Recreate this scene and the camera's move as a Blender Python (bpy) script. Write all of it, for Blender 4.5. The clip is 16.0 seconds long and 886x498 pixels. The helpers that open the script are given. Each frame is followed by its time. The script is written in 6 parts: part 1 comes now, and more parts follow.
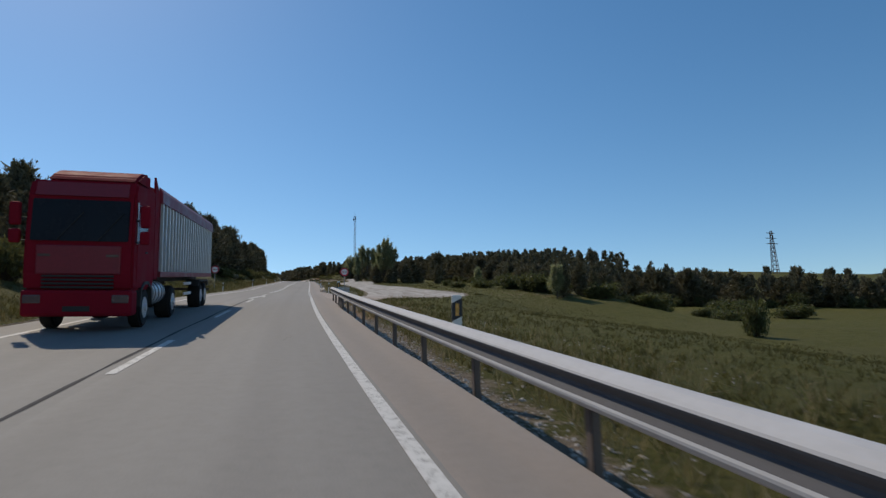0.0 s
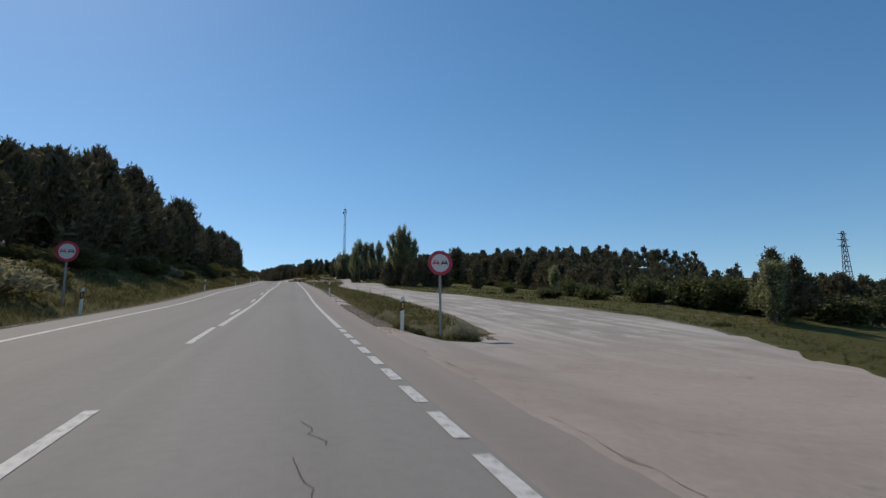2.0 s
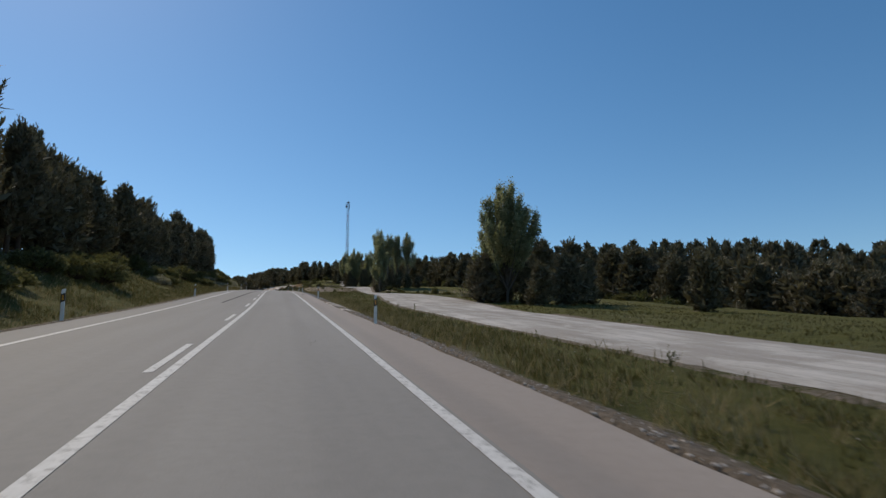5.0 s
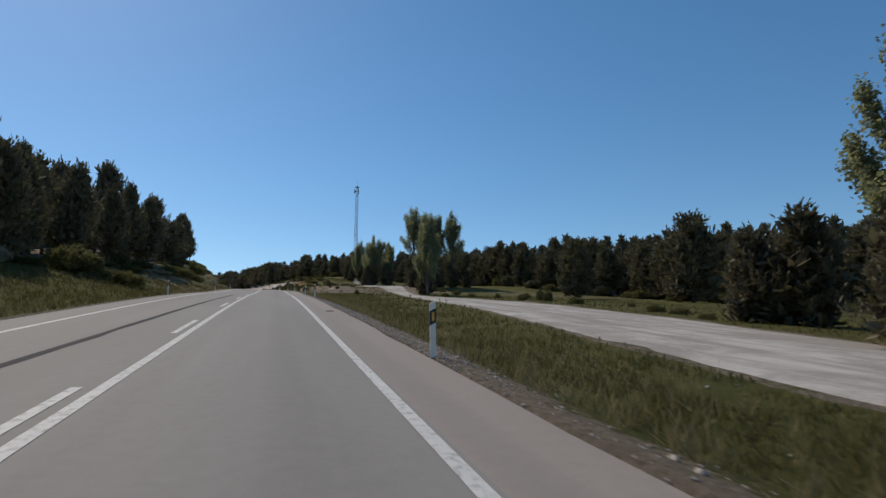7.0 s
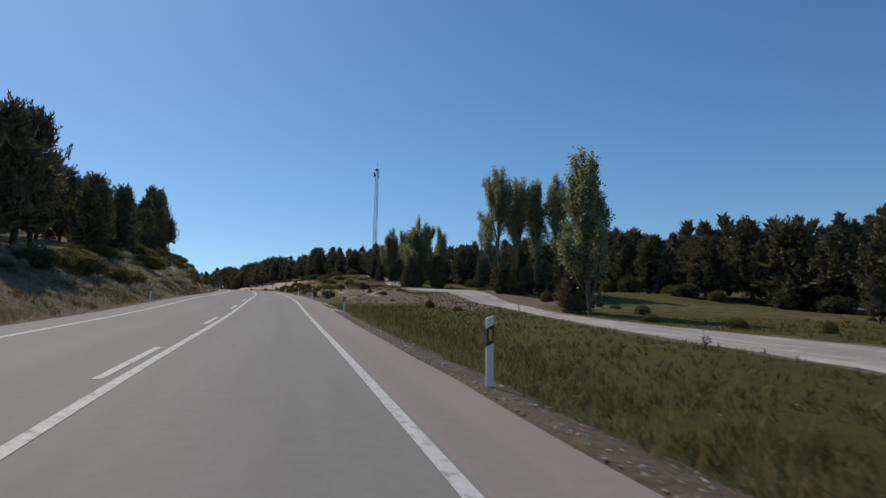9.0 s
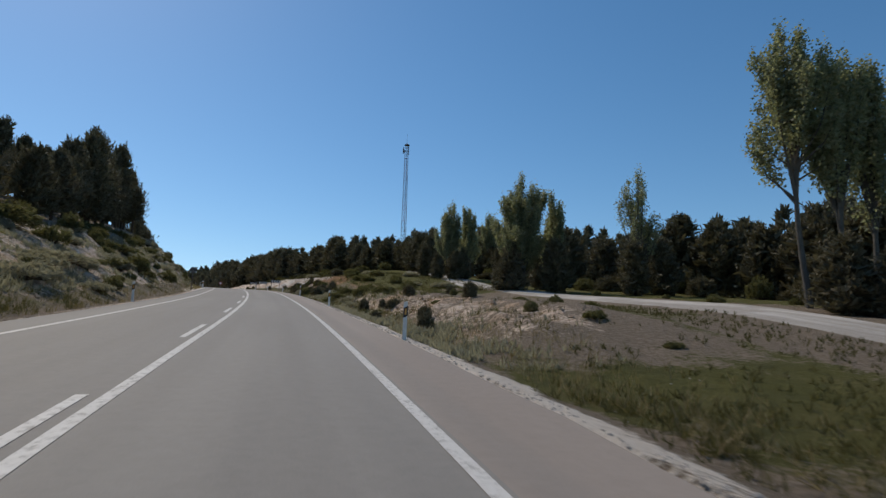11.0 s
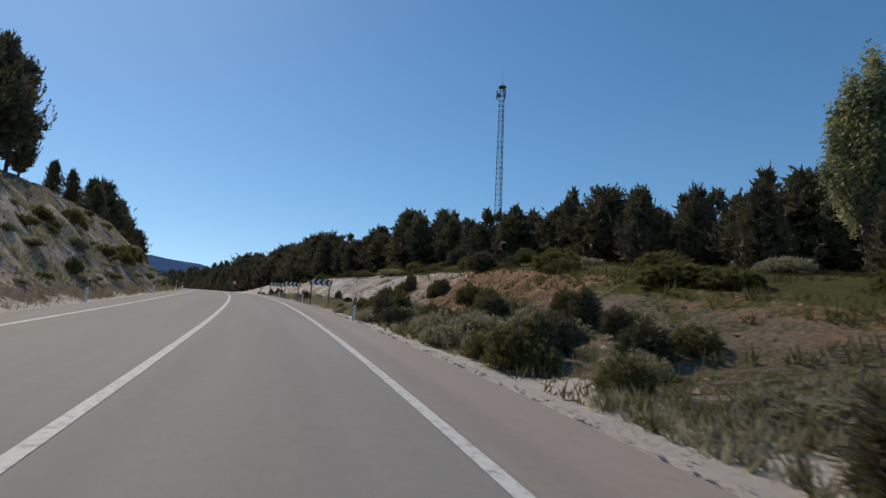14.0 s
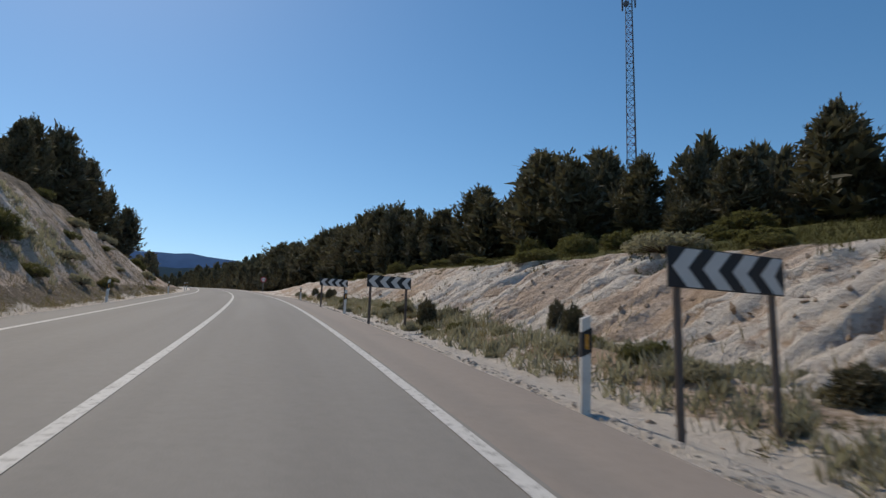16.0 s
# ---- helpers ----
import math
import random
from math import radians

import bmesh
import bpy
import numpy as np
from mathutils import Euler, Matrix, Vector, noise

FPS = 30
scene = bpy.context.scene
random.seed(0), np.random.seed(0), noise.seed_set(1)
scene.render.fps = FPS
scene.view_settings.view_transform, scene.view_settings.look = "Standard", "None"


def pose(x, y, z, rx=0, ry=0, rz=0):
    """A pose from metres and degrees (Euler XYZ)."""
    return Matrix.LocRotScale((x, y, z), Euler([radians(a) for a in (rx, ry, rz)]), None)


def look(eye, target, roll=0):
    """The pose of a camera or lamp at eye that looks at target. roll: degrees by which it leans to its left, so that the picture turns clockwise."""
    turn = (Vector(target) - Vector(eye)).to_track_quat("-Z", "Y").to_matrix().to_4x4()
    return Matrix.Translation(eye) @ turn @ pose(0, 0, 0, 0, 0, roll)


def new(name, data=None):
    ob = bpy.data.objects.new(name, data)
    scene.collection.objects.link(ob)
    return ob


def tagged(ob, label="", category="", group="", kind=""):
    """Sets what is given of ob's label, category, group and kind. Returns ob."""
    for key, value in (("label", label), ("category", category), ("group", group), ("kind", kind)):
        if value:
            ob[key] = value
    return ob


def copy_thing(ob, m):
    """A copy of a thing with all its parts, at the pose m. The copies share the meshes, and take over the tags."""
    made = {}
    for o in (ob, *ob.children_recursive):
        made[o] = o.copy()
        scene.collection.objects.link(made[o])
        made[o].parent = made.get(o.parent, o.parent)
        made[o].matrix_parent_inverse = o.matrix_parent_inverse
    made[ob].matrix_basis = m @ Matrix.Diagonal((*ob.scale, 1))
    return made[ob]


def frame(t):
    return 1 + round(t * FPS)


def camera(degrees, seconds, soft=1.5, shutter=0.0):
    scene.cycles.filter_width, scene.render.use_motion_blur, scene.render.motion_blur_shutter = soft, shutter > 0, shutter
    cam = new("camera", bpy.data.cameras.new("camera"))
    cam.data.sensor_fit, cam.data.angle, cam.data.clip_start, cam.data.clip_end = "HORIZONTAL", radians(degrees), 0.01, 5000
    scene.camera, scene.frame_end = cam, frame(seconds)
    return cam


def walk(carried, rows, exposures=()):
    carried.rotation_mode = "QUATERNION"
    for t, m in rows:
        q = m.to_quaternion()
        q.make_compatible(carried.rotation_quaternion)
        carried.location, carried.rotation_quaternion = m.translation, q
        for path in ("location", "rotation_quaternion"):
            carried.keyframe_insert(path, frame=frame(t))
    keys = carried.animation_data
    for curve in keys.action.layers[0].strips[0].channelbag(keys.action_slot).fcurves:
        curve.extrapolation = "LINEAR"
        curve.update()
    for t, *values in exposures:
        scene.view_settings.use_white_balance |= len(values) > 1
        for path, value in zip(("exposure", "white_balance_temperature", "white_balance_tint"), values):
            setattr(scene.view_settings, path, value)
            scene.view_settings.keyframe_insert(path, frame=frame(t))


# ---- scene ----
cam = camera(72.78, 16.0, soft=1.4, shutter=0.1)
ROWS = [
    (0.0, 0.225, 0.066, -0.619, 100.05, 1.28, -12.98),
    (0.5, -0.203, 10.749, 0.765, 99.98, 0.36, -13.68),
    (1.0, -0.528, 21.786, 2.224, 100.29, 0.78, -13.80),
    (1.5, -0.706, 32.534, 3.614, 100.26, 0.98, -14.10),
    (2.0, -0.852, 43.597, 5.073, 100.16, 0.54, -14.81),
    (2.5, -0.870, 53.954, 6.355, 100.19, 0.88, -14.94),
    (3.0, -1.001, 64.341, 7.631, 100.27, 1.01, -15.12),
    (3.5, -0.946, 74.870, 8.933, 100.72, 0.06, -15.48),
    (4.0, -0.834, 85.391, 10.404, 100.78, 0.45, -15.60),
    (6.5, 0.089, 140.008, 17.688, 100.82, 0.24, -15.75),
    (7.0, 0.237, 150.471, 19.105, 100.54, 0.09, -15.77),
    (7.5, 0.314, 161.003, 20.575, 100.45, -0.03, -15.72),
    (8.0, 0.371, 171.822, 22.083, 100.42, -0.17, -15.77),
    (10.5, 0.294, 222.928, 28.380, 100.42, -1.40, -14.82),
    (11.0, 0.149, 233.208, 29.663, 100.27, -1.46, -14.81),
    (11.5, 0.008, 243.473, 30.835, 100.24, -1.69, -14.81),
    (12.0, -0.201, 253.667, 31.978, 100.22, -2.00, -14.42),
    (12.5, -0.337, 263.736, 33.104, 100.47, -1.10, -13.39),
    (13.0, -0.817, 274.604, 34.399, 100.43, -1.86, -13.18),
    (13.5, -1.318, 284.887, 35.623, 100.20, -2.05, -12.51),
    (14.0, -1.850, 294.964, 36.739, 100.35, -2.69, -12.02),
    (14.5, -2.567, 304.990, 37.854, 100.13, -2.30, -11.00),
    (15.0, -3.534, 314.946, 38.935, 99.95, -2.58, -10.47),
    (15.5, -4.544, 324.719, 39.972, 99.83, -2.66, -9.60),
    (16.0, -5.609, 334.273, 40.974, 99.44, -1.78, -8.56),
]
walk(cam, [(t, pose(x, y, z, rx, ry, rz)) for t, x, y, z, rx, ry, rz in ROWS])

# ---- daylight: high sun ahead and a little to the left ----
SUN_AZ, SUN_EL = -29.0, 48.0
world = bpy.data.worlds.new("sky")
scene.world = world
world.use_nodes = True
wn = world.node_tree
sky = wn.nodes.new("ShaderNodeTexSky")
sky.sky_type, sky.sun_disc = "NISHITA", False
sky.sun_elevation, sky.sun_rotation = radians(SUN_EL), radians(SUN_AZ)
sky.altitude, sky.air_density, sky.dust_density, sky.ozone_density = 900, 1.0, 0.5, 1.6
deep = wn.nodes.new("ShaderNodeHueSaturation")
deep.inputs["Saturation"].default_value, deep.inputs["Hue"].default_value = 1.24, 0.494
wn.links.new(sky.outputs[0], deep.inputs["Color"])
wn.links.new(deep.outputs[0], wn.nodes["Background"].inputs[0])
wn.nodes["Background"].inputs[1].default_value = 0.110
sun_data = bpy.data.lights.new("sun", "SUN")
sun_data.energy, sun_data.angle, sun_data.color = 2.8, radians(0.53), (1.0, 0.87, 0.70)
sun = new("sun", sun_data)
sun_dir = Vector((math.sin(radians(SUN_AZ)) * math.cos(radians(SUN_EL)), math.cos(radians(SUN_AZ)) * math.cos(radians(SUN_EL)), math.sin(radians(SUN_EL))))
sun.matrix_world = look((0, 0, 150), Vector((0, 0, 150)) - sun_dir)


# ---- materials ----
def material(name, rough=0.8, spec=0.3, metal=0.0):
    m = bpy.data.materials.new(name)
    m.use_nodes = True
    b = m.node_tree.nodes["Principled BSDF"]
    b.inputs["Roughness"].default_value, b.inputs["Metallic"].default_value = rough, metal
    b.inputs["Specular IOR Level"].default_value = spec
    return m, m.node_tree, b


def noise_node(nt, scale, detail=4.0, vector=None, rough=0.55):
    n = nt.nodes.new("ShaderNodeTexNoise")
    n.inputs["Scale"].default_value, n.inputs["Detail"].default_value, n.inputs["Roughness"].default_value = scale, detail, rough
    if vector is not None:
        nt.links.new(vector, n.inputs["Vector"])
    return n.outputs["Fac"]


def ramp(nt, fac, *stops):
    r = nt.nodes.new("ShaderNodeValToRGB")
    while len(r.color_ramp.elements) < len(stops):
        r.color_ramp.elements.new(0.5)
    for e, (p, c) in zip(r.color_ramp.elements, stops):
        e.position, e.color = p, (*c, 1) if not isinstance(c, float) else (c, c, c, 1)
    nt.links.new(fac, r.inputs[0])
    return r.outputs[0]


def mix(nt, fac, a, b, mode="MIX"):
    n = nt.nodes.new("ShaderNodeMix")
    n.data_type, n.blend_type = "RGBA", mode
    for s, v in ((n.inputs[0], fac), (n.inputs[6], a), (n.inputs[7], b)):
        if isinstance(v, (int, float)):
            s.default_value = v
        elif isinstance(v, tuple):
            s.default_value = (*v, 1)
        else:
            nt.links.new(v, s)
    return n.outputs[2]


def calc(nt, op, a, b=0.0):
    n = nt.nodes.new("ShaderNodeMath")
    n.operation = op
    for s, v in zip(n.inputs, (a, b)):
        if isinstance(v, (int, float)):
            s.default_value = v
        else:
            nt.links.new(v, s)
    return n.outputs[0]


def coords(nt, which="Object", scale=None):
    n = nt.nodes.new("ShaderNodeTexCoord")
    if scale is None:
        return n.outputs[which]
    m = nt.nodes.new("ShaderNodeMapping")
    m.inputs["Scale"].default_value = scale
    nt.links.new(n.outputs[which], m.inputs[0])
    return m.outputs[0]


def bump(nt, b, height, strength=0.4, dist=0.03):
    n = nt.nodes.new("ShaderNodeBump")
    n.inputs["Strength"].default_value, n.inputs["Distance"].default_value = strength, dist
    nt.links.new(height, n.inputs["Height"])
    nt.links.new(n.outputs[0], b.inputs["Normal"])


def attr(nt, name):
    n = nt.nodes.new("ShaderNodeAttribute")
    n.attribute_name = name
    return n.outputs["Fac"]


def plain(name, colour, rough=0.6, spec=0.3, metal=0.0, vary=0.25, scale=6.0):
    """A painted, cast or bare surface with uneven tone and faint relief."""
    m, nt, b = material(name, rough, spec, metal)
    co = coords(nt)
    n1 = noise_node(nt, scale, 5, co)
    n2 = noise_node(nt, scale * 9, 3, co)
    dark = tuple(c * (1 - vary) for c in colour)
    light = tuple(min(1, c * (1 + vary * 0.6)) for c in colour)
    col = mix(nt, 0.35, ramp(nt, n1, (0.3, dark), (0.7, light)), ramp(nt, n2, (0.3, dark), (0.7, light)))
    nt.links.new(col, b.inputs["Base Color"])
    nt.links.new(ramp(nt, n1, (0.3, max(0.03, rough - 0.12)), (0.7, min(1.0, rough + 0.12))), b.inputs["Roughness"])
    bump(nt, b, n2, 0.15, 0.01)
    return m


def foliage(name, dark, light, rough=0.65, glow=0.25):
    """Leaves or needles: tone differs from clump to clump and from tree to tree; light passes through."""
    m, nt, b = material(name, rough, 0.25)
    g = nt.nodes.new("ShaderNodeNewGeometry")
    o = nt.nodes.new("ShaderNodeObjectInfo")
    big = noise_node(nt, 0.5, 3, coords(nt))
    f = calc(nt, "ADD", calc(nt, "MULTIPLY", g.outputs["Random Per Island"], 0.5), calc(nt, "MULTIPLY", big, 0.5))
    col = ramp(nt, f, (0.25, dark), (0.75, light))
    col = mix(nt, calc(nt, "MULTIPLY", o.outputs["Random"], 0.35), col, mix(nt, 0.5, col, (0.10, 0.09, 0.03)))
    nt.links.new(col, b.inputs["Base Color"])
    t = nt.nodes.new("ShaderNodeBsdfTranslucent")
    nt.links.new(mix(nt, 0.5, col, (light[0] * 1.6, light[1] * 1.7, light[2])), t.inputs[0])
    s = nt.nodes.new("ShaderNodeMixShader")
    s.inputs[0].default_value = glow
    nt.links.new(b.outputs[0], s.inputs[1])
    nt.links.new(t.outputs[0], s.inputs[2])
    nt.links.new(s.outputs[0], nt.nodes["Material Output"].inputs[0])
    return m


def asphalt_material():
    m, nt, b = material("asphalt", 0.82, 0.35)
    uv = coords(nt, "UV")
    grain = noise_node(nt, 60, 4, uv)
    patch = noise_node(nt, 1.0, 5, coords(nt, "UV", (0.5, 0.05, 1)))
    streak = noise_node(nt, 1.0, 3, coords(nt, "UV", (2.2, 0.006, 1)))
    stain = noise_node(nt, 0.35, 6, uv, 0.7)
    sep = nt.nodes.new("ShaderNodeSeparateXYZ")
    nt.links.new(uv, sep.inputs[0])
    worn = ramp(nt, patch, (0.3, (0.168, 0.160, 0.148)), (0.7, (0.252, 0.240, 0.220)))
    other = calc(nt, "LESS_THAN", sep.outputs[0], -3.46)
    worn = mix(nt, calc(nt, "MULTIPLY", other, 0.55), worn, ramp(nt, patch, (0.3, (0.125, 0.121, 0.116)), (0.7, (0.195, 0.188, 0.176))))
    worn = mix(nt, calc(nt, "MULTIPLY", streak, 0.5), worn, (0.288, 0.266, 0.234))
    # the hard shoulder is laid with a redder stone
    sh = calc(nt, "GREATER_THAN", calc(nt, "ADD", sep.outputs[0], calc(nt, "MULTIPLY", stain, 0.05)), 0.13)
    col = mix(nt, sh, worn, ramp(nt, patch, (0.3, (0.270, 0.216, 0.178)), (0.7, (0.340, 0.278, 0.230))))
    # crazed patches and hairline cracks
    cell = nt.nodes.new("ShaderNodeTexVoronoi")
    cell.feature = "DISTANCE_TO_EDGE"
    cell.inputs["Scale"].default_value = 2.4
    nt.links.new(uv, cell.inputs["Vector"])
    crazed = calc(nt, "MULTIPLY", ramp(nt, cell.outputs["Distance"], (0.0, 1.0), (0.035, 0.0)), ramp(nt, noise_node(nt, 0.12, 3, uv), (0.62, 0.0), (0.68, 0.3)))
    col = mix(nt, crazed, col, (0.085, 0.08, 0.076))
    # tyre lines and oil between them
    lane = calc(nt, "SINE", calc(nt, "MULTIPLY", sep.outputs[0], 3.63))
    col = mix(nt, calc(nt, "MULTIPLY", ramp(nt, lane, (0.3, 0.0), (1.0, 1.0)), 0.34), col, (0.165, 0.155, 0.142))
    col = mix(nt, ramp(nt, stain, (0.62, 0.0), (0.72, 0.45)), col, (0.17, 0.16, 0.15))
    col = mix(nt, 0.35, col, ramp(nt, grain, (0.25, (0.14, 0.135, 0.13)), (0.75, (0.36, 0.333, 0.295))))
    mottle = noise_node(nt, 5.0, 8, uv, 0.8)
    col = mix(nt, 0.38, col, ramp(nt, mottle, (0.3, 0.72), (0.5, 0.95), (0.72, 1.15)), "MULTIPLY")
    nt.links.new(col, b.inputs["Base Color"])
    nt.links.new(ramp(nt, grain, (0.3, 0.7), (0.7, 0.9)), b.inputs["Roughness"])
    bump(nt, b, grain, 0.35, 0.006)
    return m


def paint_material():
    m, nt, b = material("road_paint", 0.7, 0.3)
    co = coords(nt)
    wear = noise_node(nt, 9, 8, co, 0.75)
    dirt = noise_node(nt, 1.3, 4, co)
    col = ramp(nt, wear, (0.38, (0.25, 0.24, 0.225)), (0.48, (0.60, 0.59, 0.56)), (0.8, (0.74, 0.73, 0.70)))
    col = mix(nt, calc(nt, "MULTIPLY", dirt, 0.4), col, (0.45, 0.43, 0.40))
    nt.links.new(col, b.inputs["Base Color"])
    bump(nt, b, wear, 0.3, 0.004)
    return m


def ground_material():
    """Grass, bare soil, pale chalky marl and red earth, mixed by the ground's own cover."""
    m, nt, b = material("ground", 0.95, 0.1)
    co = coords(nt)
    fine, mid, big = noise_node(nt, 7, 8, co, 0.7), noise_node(nt, 0.9, 6, co, 0.65), noise_node(nt, 0.09, 4, co)
    grass = ramp(nt, mid, (0.3, (0.064, 0.068, 0.012)), (0.5, (0.118, 0.114, 0.022)), (0.72, (0.170, 0.142, 0.048)))
    grass = mix(nt, ramp(nt, big, (0.45, 0.0), (0.68, 0.5)), grass, (0.140, 0.122, 0.050))
    grass = mix(nt, 0.45, grass, ramp(nt, fine, (0.25, (0.030, 0.036, 0.010)), (0.75, (0.15, 0.14, 0.065))))
    soil = ramp(nt, fine, (0.25, (0.12, 0.090, 0.062)), (0.7, (0.30, 0.245, 0.185)))
    marl = ramp(nt, mid, (0.3, (0.50, 0.355, 0.26)), (0.55, (0.70, 0.55, 0.43)), (0.8, (0.80, 0.69, 0.575)))
    marl = mix(nt, 0.55, marl, ramp(nt, fine, (0.30, (0.26, 0.185, 0.135)), (0.68, (0.84, 0.73, 0.61))))
    marl = mix(nt, ramp(nt, noise_node(nt, 0.28, 3, co), (0.50, 0.0), (0.64, 0.5)), marl, (0.44, 0.28, 0.145))
    streaks = noise_node(nt, 1.0, 5, coords(nt, "Object", (0.35, 2.4, 0.3)), 0.6)
    marl = mix(nt, ramp(nt, streaks, (0.44, 0.0), (0.62, 0.45)), marl, (0.36, 0.25, 0.175))
    red = ramp(nt, fine, (0.25, (0.22, 0.115, 0.060)), (0.75, (0.42, 0.27, 0.16)))
    uneven = calc(nt, "MULTIPLY", calc(nt, "SUBTRACT", fine, 0.5), 0.9)
    uneven = calc(nt, "ADD", uneven, calc(nt, "MULTIPLY", calc(nt, "SUBTRACT", mid, 0.5), 1.1))
    def cover(name):
        return ramp(nt, calc(nt, "ADD", attr(nt, name), uneven), (0.40, 0.0), (0.62, 1.0))
    col = mix(nt, cover("soil"), grass, soil)
    col = mix(nt, cover("red"), col, red)
    col = mix(nt, cover("marl"), col, marl)
    chalk = mix(nt, 0.5, ramp(nt, mid, (0.3, (0.66, 0.575, 0.48)), (0.7, (0.84, 0.77, 0.68))), ramp(nt, fine, (0.25, (0.50, 0.42, 0.345)), (0.75, (0.86, 0.80, 0.72))))
    col = mix(nt, cover("chalk"), col, chalk)
    nt.links.new(col, b.inputs["Base Color"])
    bump(nt, b, calc(nt, "ADD", fine, mid), 0.9, 0.2)
    return m


M_ASPHALT, M_PAINT, M_GROUND = asphalt_material(), paint_material(), ground_material()
def track_material():
    """Dusty surfacing: worn tan concrete at the junction that gives way to rutted chalk along the track."""
    m, nt, b = material("pale_track", 0.95, 0.1)
    uv = coords(nt, "UV")
    rut = noise_node(nt, 1.0, 5, coords(nt, "UV", (0.9, 0.07, 1)), 0.65)
    blot = noise_node(nt, 0.22, 7, uv, 0.72)
    fine = noise_node(nt, 6, 7, uv, 0.75)
    col = ramp(nt, rut, (0.30, (0.21, 0.19, 0.165)), (0.45, (0.38, 0.35, 0.31)), (0.60, (0.62, 0.58, 0.53)))
    col = mix(nt, ramp(nt, blot, (0.46, 0.0), (0.56, 0.75)), col, (0.30, 0.265, 0.23))
    col = mix(nt, ramp(nt, noise_node(nt, 0.5, 5, coords(nt, "UV", (1.0, 0.45, 1)), 0.7), (0.55, 0.0), (0.64, 0.7)), col, (0.64, 0.60, 0.55))
    col = mix(nt, 0.35, col, ramp(nt, fine, (0.25, (0.20, 0.18, 0.155)), (0.75, (0.52, 0.485, 0.44))))
    tan = ramp(nt, blot, (0.35, (0.34, 0.282, 0.240)), (0.65, (0.48, 0.402, 0.345)))
    tan = mix(nt, 0.4, tan, ramp(nt, fine, (0.25, (0.26, 0.22, 0.19)), (0.75, (0.46, 0.395, 0.345))))
    tan = mix(nt, ramp(nt, noise_node(nt, 0.9, 6, uv, 0.75), (0.60, 0.0), (0.70, 0.55)), tan, (0.20, 0.175, 0.155))
    sep = nt.nodes.new("ShaderNodeSeparateXYZ")
    nt.links.new(uv, sep.inputs[0])
    far = calc(nt, "ADD", calc(nt, "MULTIPLY", calc(nt, "SUBTRACT", sep.outputs[1], 60.0), 0.05), calc(nt, "MULTIPLY", blot, 1.2))
    col = mix(nt, ramp(nt, far, (0.2, 0.0), (1.0, 1.0)), tan, col)
    nt.links.new(col, b.inputs["Base Color"])
    bump(nt, b, calc(nt, "ADD", rut, fine), 0.6, 0.06)
    return m


M_TRACK = track_material()
M_NEEDLE = foliage("pine_needles", (0.084, 0.074, 0.052), (0.178, 0.156, 0.104), 0.8, 0.15)
M_POPLAR = foliage("poplar_leaves", (0.120, 0.128, 0.080), (0.30, 0.30, 0.195), 0.5, 0.5)
M_BROOM = foliage("broom_leaves", (0.065, 0.068, 0.032), (0.175, 0.162, 0.076), 0.75, 0.35)
M_DARKLEAF = foliage("dark_leaves", (0.045, 0.052, 0.022), (0.120, 0.125, 0.052), 0.6, 0.35)
M_GREYBUSH = foliage("grey_bush_leaves", (0.19, 0.175, 0.148), (0.365, 0.337, 0.284), 0.85, 0.4)
M_GRASS = foliage("grass_blades", (0.046, 0.046, 0.016), (0.125, 0.108, 0.044), 0.85, 0.3)
M_DRY = foliage("dry_stalks", (0.16, 0.12, 0.06), (0.34, 0.27, 0.15), 0.9, 0.2)
M_BARK = plain("bark", (0.085, 0.062, 0.046), 0.95, 0.1, 0, 0.45, 3.0)
M_PALEBARK = plain("pale_bark", (0.12, 0.108, 0.092), 0.9, 0.1, 0, 0.35, 3.0)
M_GALV = plain("galvanised_steel", (0.30, 0.305, 0.32), 0.62, 0.3, 0.15, 0.2, 3.0)
M_RAIL = plain("weathered_zinc", (0.50, 0.50, 0.51), 0.75, 0.2, 0.0, 0.15, 2.0)
# darker copy of the zinc that paints the beam's self-shade
M_RAILSHADE = plain("shaded_zinc", (0.115, 0.115, 0.125), 0.8, 0.15, 0.0, 0.25, 3.0)
M_RUSTPOST = plain("weathered_post", (0.16, 0.13, 0.115), 0.75, 0.3, 0.3, 0.3, 5.0)
M_LATTICE = plain("mast_steel", (0.16, 0.15, 0.16), 0.6, 0.4, 0.4, 0.2, 1.0)
M_MASTRED = plain("mast_red", (0.26, 0.09, 0.09), 0.6, 0.3, 0.1, 0.25, 1.0)
M_WHITE = plain("white_plastic", (0.70, 0.69, 0.66), 0.55, 0.4, 0, 0.15, 4.0)
M_BLACK = plain("black_paint", (0.022, 0.021, 0.024), 0.5, 0.4, 0, 0.2, 6.0)
M_AMBER = plain("amber_reflector", (0.62, 0.28, 0.03), 0.25, 0.6, 0, 0.15, 30.0)
M_SIGNRED = plain("sign_red", (0.50, 0.022, 0.045), 0.4, 0.4, 0, 0.12, 4.0)
M_SIGNWHITE = plain("sign_white", (0.62, 0.61, 0.60), 0.4, 0.4, 0, 0.1, 4.0)
M_SIGNBACK = plain("sign_back", (0.11, 0.105, 0.105), 0.7, 0.2, 0.2, 0.2, 4.0)
M_STONE = plain("pale_stone", (0.46, 0.41, 0.36), 0.95, 0.1, 0, 0.3, 5.0)
# woods of the far ridges: aerial haze is mixed into the base colour as blue
M_HAZYHILL = plain("hazy_hill_woods", (0.055, 0.105, 0.215), 1.0, 0.0, 0, 0.18, 0.02)
M_HAZYSLOPE = plain("hazy_slope_woods", (0.030, 0.052, 0.075), 1.0, 0.0, 0, 0.3, 0.05)
